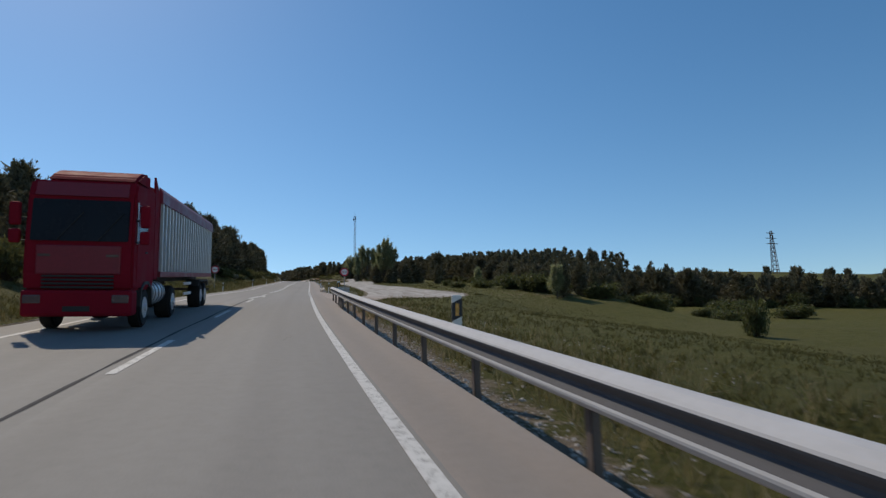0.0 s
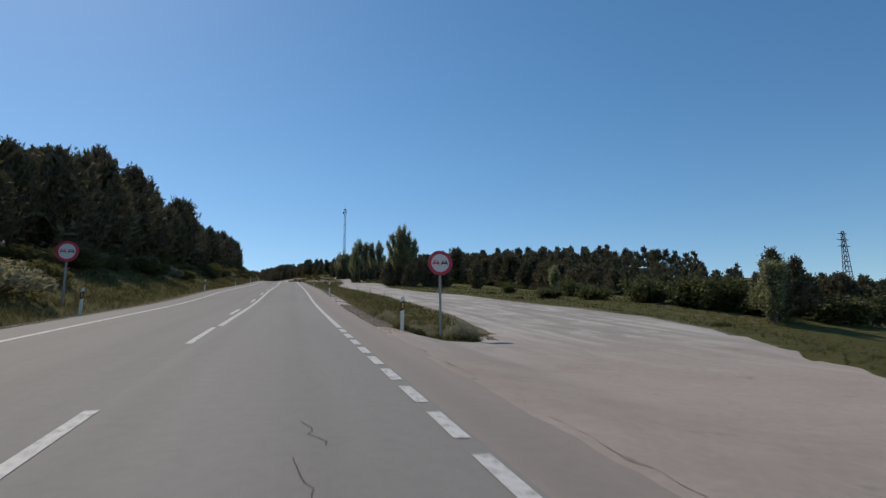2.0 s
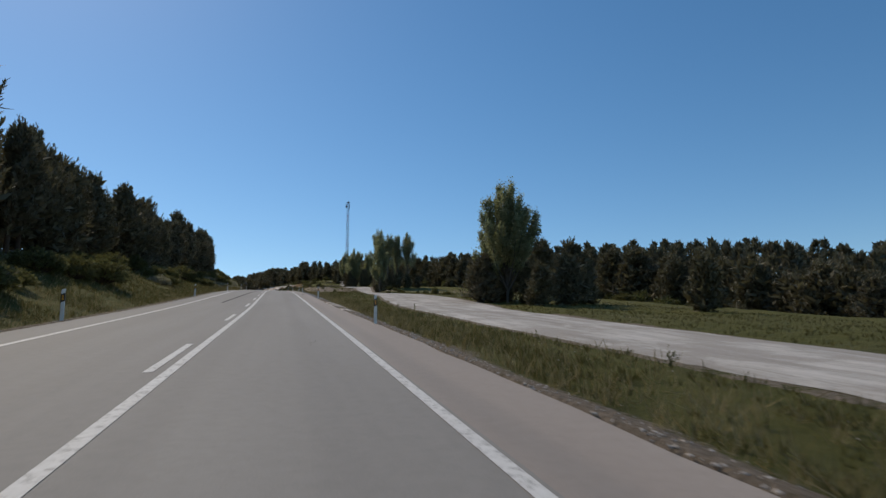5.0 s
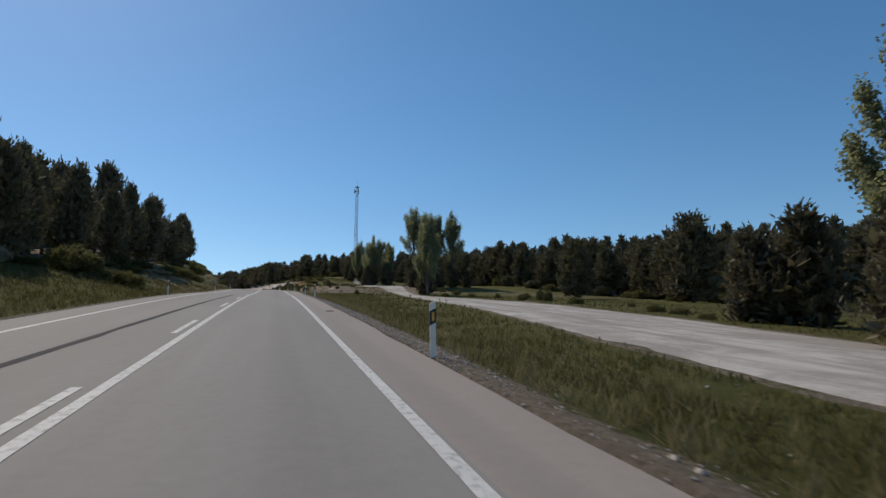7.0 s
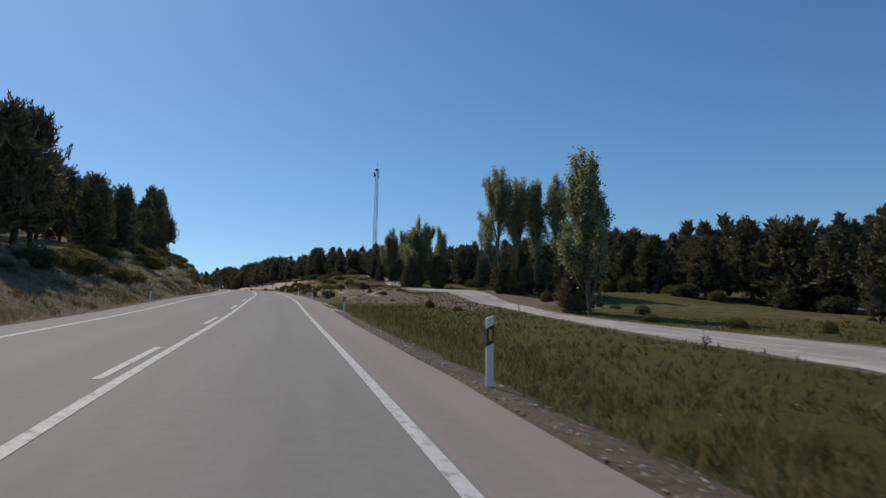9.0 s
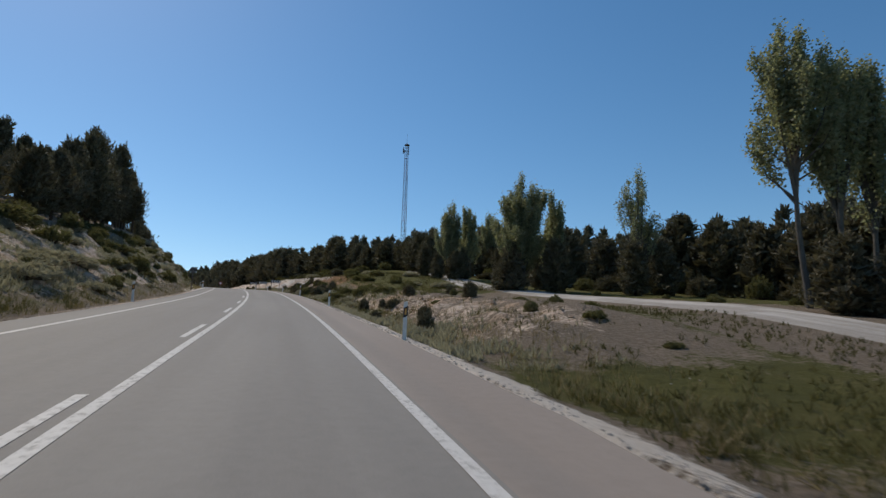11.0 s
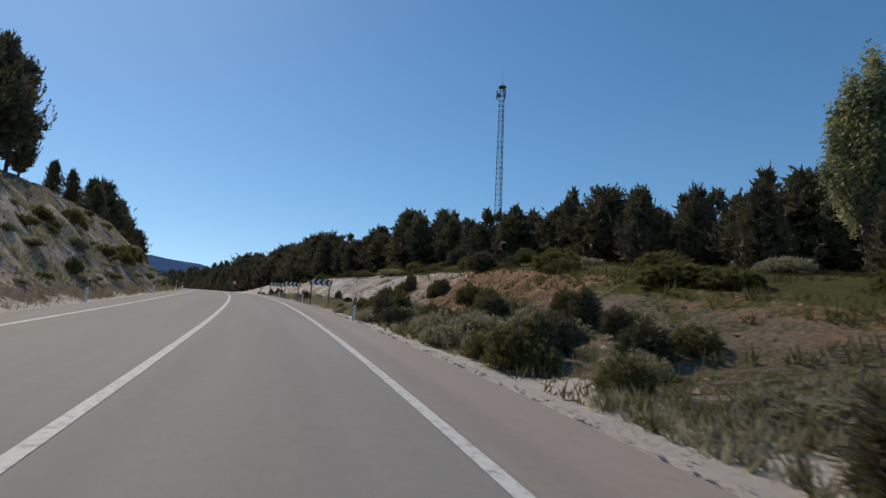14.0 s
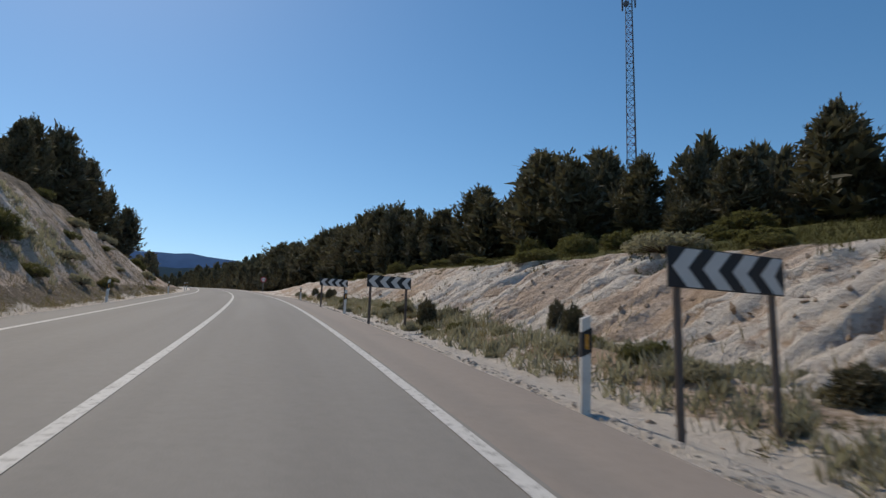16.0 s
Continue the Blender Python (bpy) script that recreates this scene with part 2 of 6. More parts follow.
M_CLOD = plain("earth_clod", (0.40, 0.30, 0.215), 0.95, 0.1, 0, 0.4, 1.2)
M_IRON = plain("cast_iron", (0.075, 0.068, 0.062), 0.8, 0.3, 0.3, 0.3, 20.0)


# ---- mesh helpers ----
def mesh(name, verts, faces, mat, parent=None, label="", smooth=False):
    me = bpy.data.meshes.new(name)
    me.from_pydata([tuple(v) for v in verts], [], [tuple(f) for f in faces])
    me.materials.append(mat)
    if smooth:
        me.polygons.foreach_set("use_smooth", [True] * len(me.polygons))
    me.update()
    ob = new(name, me)
    ob.parent = parent
    if label:
        ob["label"] = label
    return ob


def part(name, bm, mat, parent=None, label=""):
    me = bpy.data.meshes.new(name)
    bm.to_mesh(me)
    bm.free()
    me.materials.append(mat)
    ob = new(name, me)
    ob.parent = parent
    if label:
        ob["label"] = label
    return ob


def thing(name, label, category, group="", m=None):
    ob = new(name)
    if m is not None:
        ob.matrix_world = m
    return tagged(ob, label, category, group)


def box(bm, lo, hi, bevel=0.0, top=None):
    """A box between two corners; top: (dx, dy) by which the upper face is drawn in on each side."""
    r = bmesh.ops.create_cube(bm, size=1.0)
    vs = r["verts"]
    for v in vs:
        for i in range(3):
            v.co[i] = lo[i] if v.co[i] < 0 else hi[i]
        if top and abs(v.co.z - hi[2]) < 1e-6:
            for i in range(2):
                v.co[i] += top[i] if v.co[i] == lo[i] else -top[i]
    if bevel:
        es = list({e for v in vs for e in v.link_edges})
        bmesh.ops.bevel(bm, geom=es, offset=bevel, segments=2, affect="EDGES", profile=0.5)


def cyl(bm, a, b, r0, r1=None, n=10, caps=True):
    a, b = Vector(a), Vector(b)
    r1 = r0 if r1 is None else r1
    d = b - a
    m = Matrix.Translation((a + b) / 2) @ d.to_track_quat("Z", "Y").to_matrix().to_4x4()
    return bmesh.ops.create_cone(bm, cap_ends=caps, segments=n, radius1=r0, radius2=r1, depth=d.length, matrix=m)["verts"]


def prism(bm, outline, axis, lo, hi):
    """Pushes a closed outline (pairs) along an axis (0, 1 or 2) from lo to hi."""
    def place(p, v):
        q = list(p)
        q.insert(axis, v)
        return q
    a = [bm.verts.new(place(p, lo)) for p in outline]
    b = [bm.verts.new(place(p, hi)) for p in outline]
    n = len(outline)
    for i in range(n):
        bm.faces.new((a[i], a[(i + 1) % n], b[(i + 1) % n], b[i]))
    bm.faces.new(a[::-1])
    bm.faces.new(b)
    bmesh.ops.recalc_face_normals(bm, faces=bm.faces[:])


# ---- the lie of the road: x and z of its right-hand edge line along y ----
LINE = (
    (-160, 7.00, -23.33), (-20, 2.12, -4.71), (0, 1.31, -2.05), (20, 0.83, 0.60), (40, 0.75, 3.24),
    (60, 0.81, 5.72), (80, 1.00, 8.21), (100, 1.22, 10.99), (120, 1.48, 13.63), (140, 1.68, 16.24),
    (160, 1.74, 18.94), (180, 1.76, 21.64), (200, 1.79, 24.18), (220, 1.82, 26.52), (240, 1.73, 29.01),
    (260, 1.46, 31.31), (280, 0.79, 33.59), (300, -0.40, 35.94), (320, -2.18, 38.14), (340, -4.56, 40.25),
    (360, -7.49, 42.25), (380, -10.93, 44.16), (400, -14.89, 45.95), (420, -19.38, 47.79), (440, -24.38, 49.63),
    (460, -29.91, 51.46), (500, -42.60, 54.90), (560, -65.00, 58.60), (640, -102.00, 61.80), (760, -170.00, 64.00),
)
K_Y, K_X, K_Z = (np.array(c) for c in zip(*LINE))


def along(v, y):
    y = np.asarray(y, float)
    m = np.gradient(v, K_Y)
    i = np.clip(np.searchsorted(K_Y, y) - 1, 0, len(K_Y) - 2)
    h = K_Y[i + 1] - K_Y[i]
    t = (y - K_Y[i]) / h
    c = np.clip(t, 0, 1)
    r = (2 * c**3 - 3 * c**2 + 1) * v[i] + (c**3 - 2 * c**2 + c) * h * m[i] + (3 * c**2 - 2 * c**3) * v[i + 1] + (c**3 - c**2) * h * m[i + 1]
    return r + np.where(t < 0, t * h * m[i], 0) + np.where(t > 1, (t - 1) * h * m[i + 1], 0)


def road_x(y):
    return along(K_X, y)


def road_z(y):
    return along(K_Z, y)


def step(a, b, v):
    t = np.clip((np.asarray(v, float) - a) / (b - a), 0, 1)
    return t * t * (3 - 2 * t)


_r = np.random.RandomState(7)
_G = _r.rand(256, 256)


def bumpy(x, y):
    """Smooth value noise, -1 to 1, period one unit."""
    x, y = np.asarray(x, float), np.asarray(y, float)
    xi, yi = np.floor(x).astype(int), np.floor(y).astype(int)
    fx, fy = x - xi, y - yi
    fx, fy = fx * fx * (3 - 2 * fx), fy * fy * (3 - 2 * fy)
    g = lambda i, j: _G[i & 255, j & 255]
    a = g(xi, yi) * (1 - fx) + g(xi + 1, yi) * fx
    b = g(xi, yi + 1) * (1 - fx) + g(xi + 1, yi + 1) * fx
    return 2 * (a * (1 - fy) + b * fy) - 1


LEFT_EDGE, RIGHT_EDGE = -8.45, 1.5      # the carriageway with its shoulders, from the right-hand line
def edge_r(y):
    return 1.12 + 0.5 * step(60, 100, y) - 0.25 * step(120, 150, y) + 0.3 * step(200, 240, y) - 0.12 * step(300, 330, y) + 0.05 * bumpy(y * 0.9, 3.3) + 0.03 * bumpy(y * 3.1, 9.1)


def track_near(y):
    return np.interp(y, [60, 64, 75, 90, 110, 150, 158, 170, 184, 199, 222, 240, 258, 300, 345], [5.2, 5.8, 7.0, 7.4, 7.4, 7.1, 7.5, 8.8, 10.8, 12.0, 14.2, 16.0, 17.0, 20, 27])


def track_far(y):
    return np.interp(y, [60, 63.5, 68, 76, 84, 92, 105, 118, 150, 163, 175, 187, 199, 212, 222, 232, 247, 258, 300, 345], [14.0, 15.8, 18.0, 19.8, 19.0, 17.6, 17.4, 15.6, 15.0, 17.4, 18.6, 19.6, 19.4, 18.4, 17.2, 17.4, 19.8, 21.2, 25, 32])


def on_track(u, y):
    return (u > track_near(y) - 0.4) & (u < track_far(y) + 0.4) & (np.asarray(y) > 60)


def bank_left(y):
    return np.interp(y, [-80, 0, 60, 100, 150, 190, 260, 290, 315, 340, 375, 410, 450, 520], [1.5, 2.2, 2.7, 2.7, 2.9, 2.1, 3.7, 5.1, 6.3, 7.4, 7.6, 5.2, 2.1, 1.0])


def height(u, y):
    """The ground over or under the road's level, u metres right of the edge line."""
    u, y = np.broadcast_arrays(np.asarray(u, float), np.asarray(y, float))
    # right: falling field, junction apron, field behind the track, mound, cutting
    field = -0.25 - 3.6 * step(2, 42, u) - 1.0 * step(42, 140, u)
    rise = np.interp(y, [60, 100, 150, 170, 228, 247, 258, 287, 313, 340], [-0.1, 0.0, 0.1, 0.15, 0.5, 0.8, 1.2, 1.3, 0.5, 0.25])
    verge = (-0.30 - 0.18 * (1 - step(66, 82, y))) * step(1.6, 3.2, u) + 0.06 * step(4.5, 7.5, u)
    level = verge + rise * np.clip((u - 8) / 12, 0, 1) + 0.5 * rise * np.clip((u - 20) / 20, 0, 1)
    apron = -0.03 - 0.20 * np.clip(u - 1.4, 0, 2.2) * (0.4 + 0.6 * step(44, 58, y))
    level = level - 5.0 * step(43, 62, u) * (1 - step(165, 215, y)) + 0.03 * np.clip(u - 62, 0, 200)
    right = field + (level - field) * step(56 + 0 * u, 98, y)
    flat = np.interp(y, [36, 44, 52, 60, 70, 90, 110], [8, 8, 11, 15, 20, 20, 14])
    inner = (1 - step(0, 1, (u - flat) / 7)) * step(36, 40, y)
    right = right + (apron + (level - apron) * step(57, 68, y) - right) * inner
    mound = step(243, 256, y) * (1 - step(285, 300, y)) * (1.25 * step(3.0, 6.5, u) - 0.75 * step(9, 15, u))
    cut = step(280, 328, y) * (1 - 0.25 * step(380, 420, y)) * (1 - step(430, 480, y)) * (0.55 * step(2.6, 5.5, u) + 2.4 * step(5.0, 10.5, u) + 0.5 * step(9, 16, u) + 2.1 * step(12, 28, u) * step(318, 362, y) - 0.5 * step(30, 60, u))
    rill = 0.55 * (1 - np.abs(bumpy(y * 1.25 + u * 0.35, u * 0.16 + 5))) ** 2 + 0.5 * np.abs(bumpy(y * 0.4, u * 0.3)) + 0.62 * (1 - np.abs(bumpy(y * 2.7 + u * 0.55, u * 0.28))) ** 2 + 0.22 * bumpy(y * 3.9 + u * 0.8, u * 1.3) + 0.16 * bumpy(y * 1.9, u * 2.1)
    steep = step(4.5, 6, u) * (1 - step(9.5, 12, u)) * step(300, 320, y)
    msteep = step(3.5, 5, u) * (1 - step(7, 10, u)) * step(245, 255, y) * (1 - step(290, 300, y))
    clod = bumpy(u * 1.5 + 7, y * 1.5) + 0.6 * bumpy(u * 3.1, y * 2.7 + 3)
    right = right + mound + cut - 0.52 * steep * rill - 0.3 * msteep * rill + 0.11 * clod * (steep + msteep)
    right = right + step(1.8, 5, u) * (0.10 * bumpy(u * 0.35, y * 0.35) + 0.05 * bumpy(u * 1.1, y * 1.1)) * np.where(on_track(u, y), 0.2, 1) * np.where((y > 36) & (y < 62) & (u < 12), 0.2, 1)
    # left: verge, then the bank
    w = -u + LEFT_EDGE
    b = bank_left(y)
    run = np.interp(y, [-80, 200, 300, 600], [8.5, 8.0, 7.6, 8])
    toe = 1.0 + 0.4 * step(280, 320, y)
    s = np.clip((w - toe) / run, 0, 1)
    left = -0.12 * step(0.1, 0.9, w) + b * (0.75 * s + 0.25 * s * s * (3 - 2 * s)) + np.clip(w - toe - run, 0, 16) * 0.045 * b - 0.02 * np.clip(w - 30, 0, 200)
    lsteep = step(1.5, 3, w) * (1 - step(8, 11, w)) * step(255, 310, y)
    lr = 0.5 * (1 - np.abs(bumpy(y * 0.6 - w * 0.2, w * 0.2 + 31))) + 0.35 * bumpy(y * 1.6, w * 0.5 + 11)
    left = left - 0.7 * lsteep * lr + step(0.8, 4, w) * (0.14 * bumpy(u * 0.4, y * 0.4 + 50) + 0.06 * bumpy(u * 1.2, y * 1.2))
    far = step(80, 400, np.abs(u)) * 2.0 * bumpy(u * 0.012, y * 0.012) - 45 * step(205, 520, u)
    mid = -0.22 + 0 * u
    return np.where(u > edge_r(y) - 0.02, right, np.where(u < LEFT_EDGE + 0.02, left, mid)) + far


def spot(u, y, dz=0.0):
    """The place u metres right of the edge line at y, on the ground."""
    return Vector((float(road_x(y)) + u, y, float(road_z(y)) + float(height(u, y)) + dz))


def heading(y):
    return math.degrees(math.atan2(-(float(road_x(y + 1)) - float(road_x(y - 1))), 2.0))


# ---- ground ----
def build_ground():
    us = np.unique(np.round(np.concatenate([
        -np.geomspace(30, 900, 16), np.arange(-30, -27, 1.0), np.arange(-27, -8.4, 0.45), [-8.43, -5.0, -1.0, 0.8],
        np.arange(0.9, 3, 0.3), np.arange(3, 11, 0.2), np.arange(11, 20, 0.5), np.arange(20, 28, 0.9), np.arange(28, 60, 1.6), np.geomspace(60, 1200, 16)]), 3))
    ys = np.unique(np.concatenate([-np.geomspace(30, 900, 12), np.arange(-30, 34, 1.4), np.arange(34, 72, 0.5), np.arange(72, 240, 1.4), np.arange(240, 296, 0.6), np.arange(296, 318, 0.3), np.arange(318, 332, 0.19), np.arange(332, 366, 0.11), np.arange(366, 400, 0.22), np.arange(400, 430, 0.8), np.arange(430, 700, 5), np.geomspace(700, 3500, 14)]))
    U, Y = np.meshgrid(us, ys)
    X = road_x(np.clip(Y, -200, 900)) + U
    Z = road_z(np.clip(Y, -400, 760)) + height(U, Y)
    nu, ny = len(us), len(ys)
    verts = np.stack([X.ravel(), Y.ravel(), Z.ravel()], 1)
    i = (np.arange(ny - 1)[:, None] * nu + np.arange(nu - 1)[None]).ravel()
    faces = np.stack([i, i + 1, i + nu + 1, i + nu], 1)
    ob = mesh("ground", verts.tolist(), faces.tolist(), M_GROUND, smooth=True)
    U, Y = U.ravel(), Y.ravel()
    w = -U + LEFT_EDGE
    # bare strip beside the asphalt, the mound and the cuttings
    strip = (1 - step(0.5, 2.0, U - edge_r(Y) + 0.5 * bumpy(Y * 0.35, 4.4))) * (U > 0) + (1 - step(0.4, 1.6, w)) * (w > -1) * (U < 0)
    soil = 0.75 * strip + (0.35 * step(1.5, 3, w) * step(270, 300, Y) + 0.55 * step(180, 225, Y) * (1 - step(9, 12, w)) * (w > 0)) * (U < 0)
    soil += (0.40 + 0.45 * bumpy(U * 0.22, Y * 0.16) + 0.2 * step(250, 258, Y)) * (U > 0) * step(226, 246, Y) * (1 - step(20, 28, U)) * (1 - step(300, 330, Y) * step(14, 17, U))
    soil += 0.6 * on_track(U, Y) + 0.35 * (U > 12) * (U < 60) * step(60, 90, Y) * (0.5 + 0.8 * bumpy(U * 0.05, Y * 0.05))
    soil = np.maximum(soil, 0.8 * step(45, 60, U) * step(130, 150, Y) * (1 - step(70, 95, U)))
    soil = np.maximum(soil, 0.8 * step(15, 19, -U) * (1 - step(48, 60, -U)))
    steep = step(4.2, 5.5, U) * (1 - step(10.5, 12.5, U)) * (0.28 * step(290, 305, Y) + 0.72 * step(320, 340, Y))
    soil = np.where((U > 9.5) & (Y > 296), 0.12 + 0.25 * bumpy(U * 0.3, Y * 0.3), soil)
    soil = np.maximum(soil, 0.75 * (U > 0) * (U < 5) * step(26, 31, Y) * (1 - step(39, 41, Y)))
    soil = np.maximum(soil, 0.95 * (U > 0.9) * (1 - step(4.6, 5.6, U)) * step(56, 58, Y) * (1 - step(62.4, 64, Y)))
    floor = (U > 0) * (1 - step(0.0, 0.9, U - edge_r(Y) - 0.6 - 0.35 * step(250, 262, Y) - 0.5 * step(318, 334, Y) - 0.3 * bumpy(Y * 0.5, 8.8))) * (0.8 * step(234, 240, Y) + 0.4 * step(290, 320, Y))
    marl = 0.78 * steep + 0.55 * step(240, 262, Y) * strip + 0.62 * (U > 2) * (U < 6.5) * step(318, 332, Y) + 0.30 * (U > 2) * (U < 6.5) * step(290, 305, Y) * (1 - step(318, 332, Y))
    marl += 0.62 * step(1.5, 3.0, w) * (1 - step(7.5, 9.5, w)) * step(236, 262, Y) * (U < 0)
    marl += 0.60 * (1 - step(0.5, 2.3, w)) * (w > 0) * step(315, 330, Y)
    marl += 0.7 * (U > 0.9) * (1 - step(4.4, 5.4, U)) * step(56, 58, Y) * (1 - step(62.0, 63.5, Y))
    mound = step(3.0, 4.4, U) * (1 - step(8, 11, U)) * step(245, 253, Y) * (1 - step(282, 296, Y))
    marl += 0.52 * mound
    soil = np.maximum(soil, 0.88 * step(2.2, 3.2, U) * (1 - step(10, 14, U)) * step(242, 250, Y) * (1 - step(284, 298, Y)))
    bare = sum(np.exp(-((Y - c) / s) ** 2) for c, s in ((82, 2.0), (86.5, 1.2), (91.0, 2.0), (96.0, 1.0), (141.5, 1.2), (147.5, 2.0), (151.5, 1.0), (229, 1.5)))
    patch = 0.95 * bare * (U > 0) * (1 - step(0.9, 1.8, U - edge_r(Y) + 0.3 * bumpy(Y * 0.9, 1.7)))
    red = 0.55 * mound * (0.45 + bumpy(U * 0.5, Y * 0.22)) + 0.62 * step(4.8, 6.5, U) * (1 - step(11, 13, U)) * step(293, 303, Y) * (1 - step(332, 344, Y)) * (0.9 + 0.5 * bumpy(U * 0.3, Y * 0.15))
    red += 0.85 * (U > 0) * (1 - step(1.2, 2.6, U - edge_r(Y))) * step(22, 25, Y) * (1 - step(29, 31, Y))
    chalk = floor + 0.60 * steep * step(326, 342, Y) * (0.75 + 0.7 * bumpy(U * 0.25, Y * 0.5)) + 0.45 * step(2.5, 4, w) * (1 - step(7, 9, w)) * step(285, 305, Y) * (U < 0) * (0.6 + bumpy(U * 0.3, Y * 0.25))
    chalk += 0.48 * (U > 2) * (U < 6.5) * step(324, 336, Y) * (0.8 + 0.8 * bumpy(U * 0.6, Y * 0.6)) + 0.8 * (U > 2) * (1 - step(3.6, 5.2, U)) * step(298, 301, Y) * (1 - step(305, 308, Y))
    chalk += patch + 0.9 * (1 - step(0.9, 2.0, w + 0.4 * bumpy(Y * 0.4, 6.1))) * (w > -0.2) * (U < 0) * step(284, 306, Y) + 0.45 * mound * step(0.0, 0.7, bumpy(U * 0.45, Y * 0.35))
    # browner gullies between pale ribs: shade of the rills painted into the cover
    rib = (1 - np.abs(bumpy(Y * 2.7 + U * 0.55, U * 0.28))) ** 2
    face = step(4.5, 6, U) * (1 - step(9.5, 12, U)) * step(312, 326, Y)
    chalk = chalk + face * (0.22 - 0.55 * rib)
    marl = marl + 0.2 * face
    marl = marl * (1 - 0.45 * step(4.0, 5.0, U) * step(292, 300, Y) * (1 - step(326, 336, Y)))
    soil = np.maximum(soil, 0.7 * step(3.0, 4.0, U) * (1 - step(9.0, 10.5, U)) * step(296, 304, Y) * (1 - step(328, 338, Y)) * (0.7 + 0.6 * bumpy(U * 0.5, Y * 0.4)))
    red = red + face * 0.4 * step(0.0, 0.6, bumpy(U * 0.22, Y * 0.12))
    for name, v in (("soil", soil), ("marl", marl), ("red", red), ("chalk", chalk)):
        a = ob.data.attributes.new(name, "FLOAT", "POINT")
        a.data.foreach_set("value", np.clip(v, 0, 1).astype(np.float32))
    return tagged(ob, "grassy roadside ground with bare pale banks", "ground", kind="structure")


build_ground()


def strip_mesh(name, y0, y1, dy, left, right, lift, mat, cols=2, parent=None, thick=0.0):
    """A strip along the road between two lateral lines, lying lift above the road's level."""
    n = max(1, int(round((y1 - y0) / dy)))
    ys = np.linspace(y0, y1, n + 1)
    lo = left(ys) if callable(left) else np.full(n + 1, float(left))
    hi = right(ys) if callable(right) else np.full(n + 1, float(right))
    rows = []
    for k in range(cols + 1):
        u = lo + (hi - lo) * k / cols
        z = lift(u, ys) if callable(lift) else np.full(n + 1, float(lift))
        rows.append((u, z))
    if thick:
        rows = [(rows[0][0], rows[0][1] - thick)] + rows + [(rows[-1][0], rows[-1][1] - thick)]
    c = len(rows)
    rx, rz = road_x(ys), road_z(ys)
    verts = [(rx[j] + rows[k][0][j], ys[j], rz[j] + rows[k][1][j]) for j in range(n + 1) for k in range(c)]
    faces = [(j * c + k, j * c + k + 1, (j + 1) * c + k + 1, (j + 1) * c + k) for j in range(n) for k in range(c - 1)]
    ob = mesh(name, verts, faces, mat, parent, smooth=not thick)
    layer = ob.data.uv_layers.new(name="metres")
    idx = np.empty(len(ob.data.loops), np.int32)
    ob.data.loops.foreach_get("vertex_index", idx)
    uv = np.array([(rows[k][0][j], ys[j]) for j in range(n + 1) for k in range(c)])
    layer.data.foreach_set("uv", uv[idx].astype(np.float32).ravel())
    return ob


road = tagged(strip_mesh("road", -160, 760, 2.0, LEFT_EDGE, edge_r, 0.0, M_ASPHALT, 6, thick=0.25), "grey worn asphalt two-lane road with paved shoulders", "road", kind="structure")


def apron_far(y):
    return np.interp(y, [36.2, 37.5, 39, 42, 45.3, 50, 53.6, 59, 63.5, 72], [1.2, 2.0, 3.6, 4.8, 5.8, 8.2, 10.6, 13.4, 15.8, 18]) + 0.25 * bumpy(y * 0.8, 6.6)


def apron_lift(u, y):
    return height(np.maximum(u, edge_r(y)), y) + 0.030 + 0.015 * step(0.2, 1.2, u - edge_r(y)) - 0.06 * step(63.5, 66, y)


def apron_near(y):
    return np.maximum(edge_r(y) - 0.12, np.interp(y, [59.6, 60.6, 61.6, 62.6, 66], [0.9, 1.9, 3.2, 4.6, 5.4]) + 0.3 * bumpy(y * 2.1, 0.7) * step(59.5, 61, y))


tagged(strip_mesh("junction_apron", 36.0, 66.0, 0.25, apron_near, apron_far, apron_lift, M_TRACK, 24), "worn pinkish concrete junction apron beside the road", "pavement", kind="structure")
tagged(strip_mesh("service_track", 62.5, 345, 0.7, lambda y: track_near(y) + 0.25 * bumpy(y * 0.3, 1.1) + 0.12 * bumpy(y * 1.1, 3.1), lambda y: track_far(y) + 0.5 * bumpy(y * 0.2, 7.7) + 0.15 * bumpy(y * 0.9, 2.2), lambda u, y: height(u, y) + 0.075 * np.clip(np.minimum(u - track_near(y), track_far(y) - u) / 0.7, -0.6, 1) - 0.015 - 0.06 * (1 - step(62.5, 66, y)), M_TRACK, 24), "pale dusty service track beside the road", "road", kind="structure")

# painted lines
PAINT = 0.006
MID = -3.46
for y0, y1 in ((-160, 38.7), (61.9, 560)):
    strip_mesh("edge_line", y0, y1, 2.0, -0.11, 0.05, PAINT, M_PAINT, 1, road)
strip_mesh("edge_line", -160, 560, 2.0, -7.28, -7.13, PAINT, M_PAINT, 1, road)
for k in range(14):
    y0 = 39.2 + 1.62 * k
    strip_mesh("edge_dash", y0, y0 + 1.1, 0.55, -0.11, 0.05, PAINT, M_PAINT, 1, road)
for y0, y1 in ((-23, -18.5), (-2.5, 2.0), (9.6, 14.2), (21.6, 26.0), (33.6, 37.8), (45.6, 50.6)):
    strip_mesh("centre_dash", y0, y1, 1.0, MID - 0.07, MID + 0.07, PAINT, M_PAINT, 1, road)
strip_mesh("centre_line", 62.4, 560, 2.0, MID - 0.07, MID + 0.09, PAINT, M_PAINT, 1, road)
strip_mesh("centre_dash", 57.3, 61.8, 1.0, MID - 0.16, MID - 0.02, PAINT, M_PAINT, 1, road)
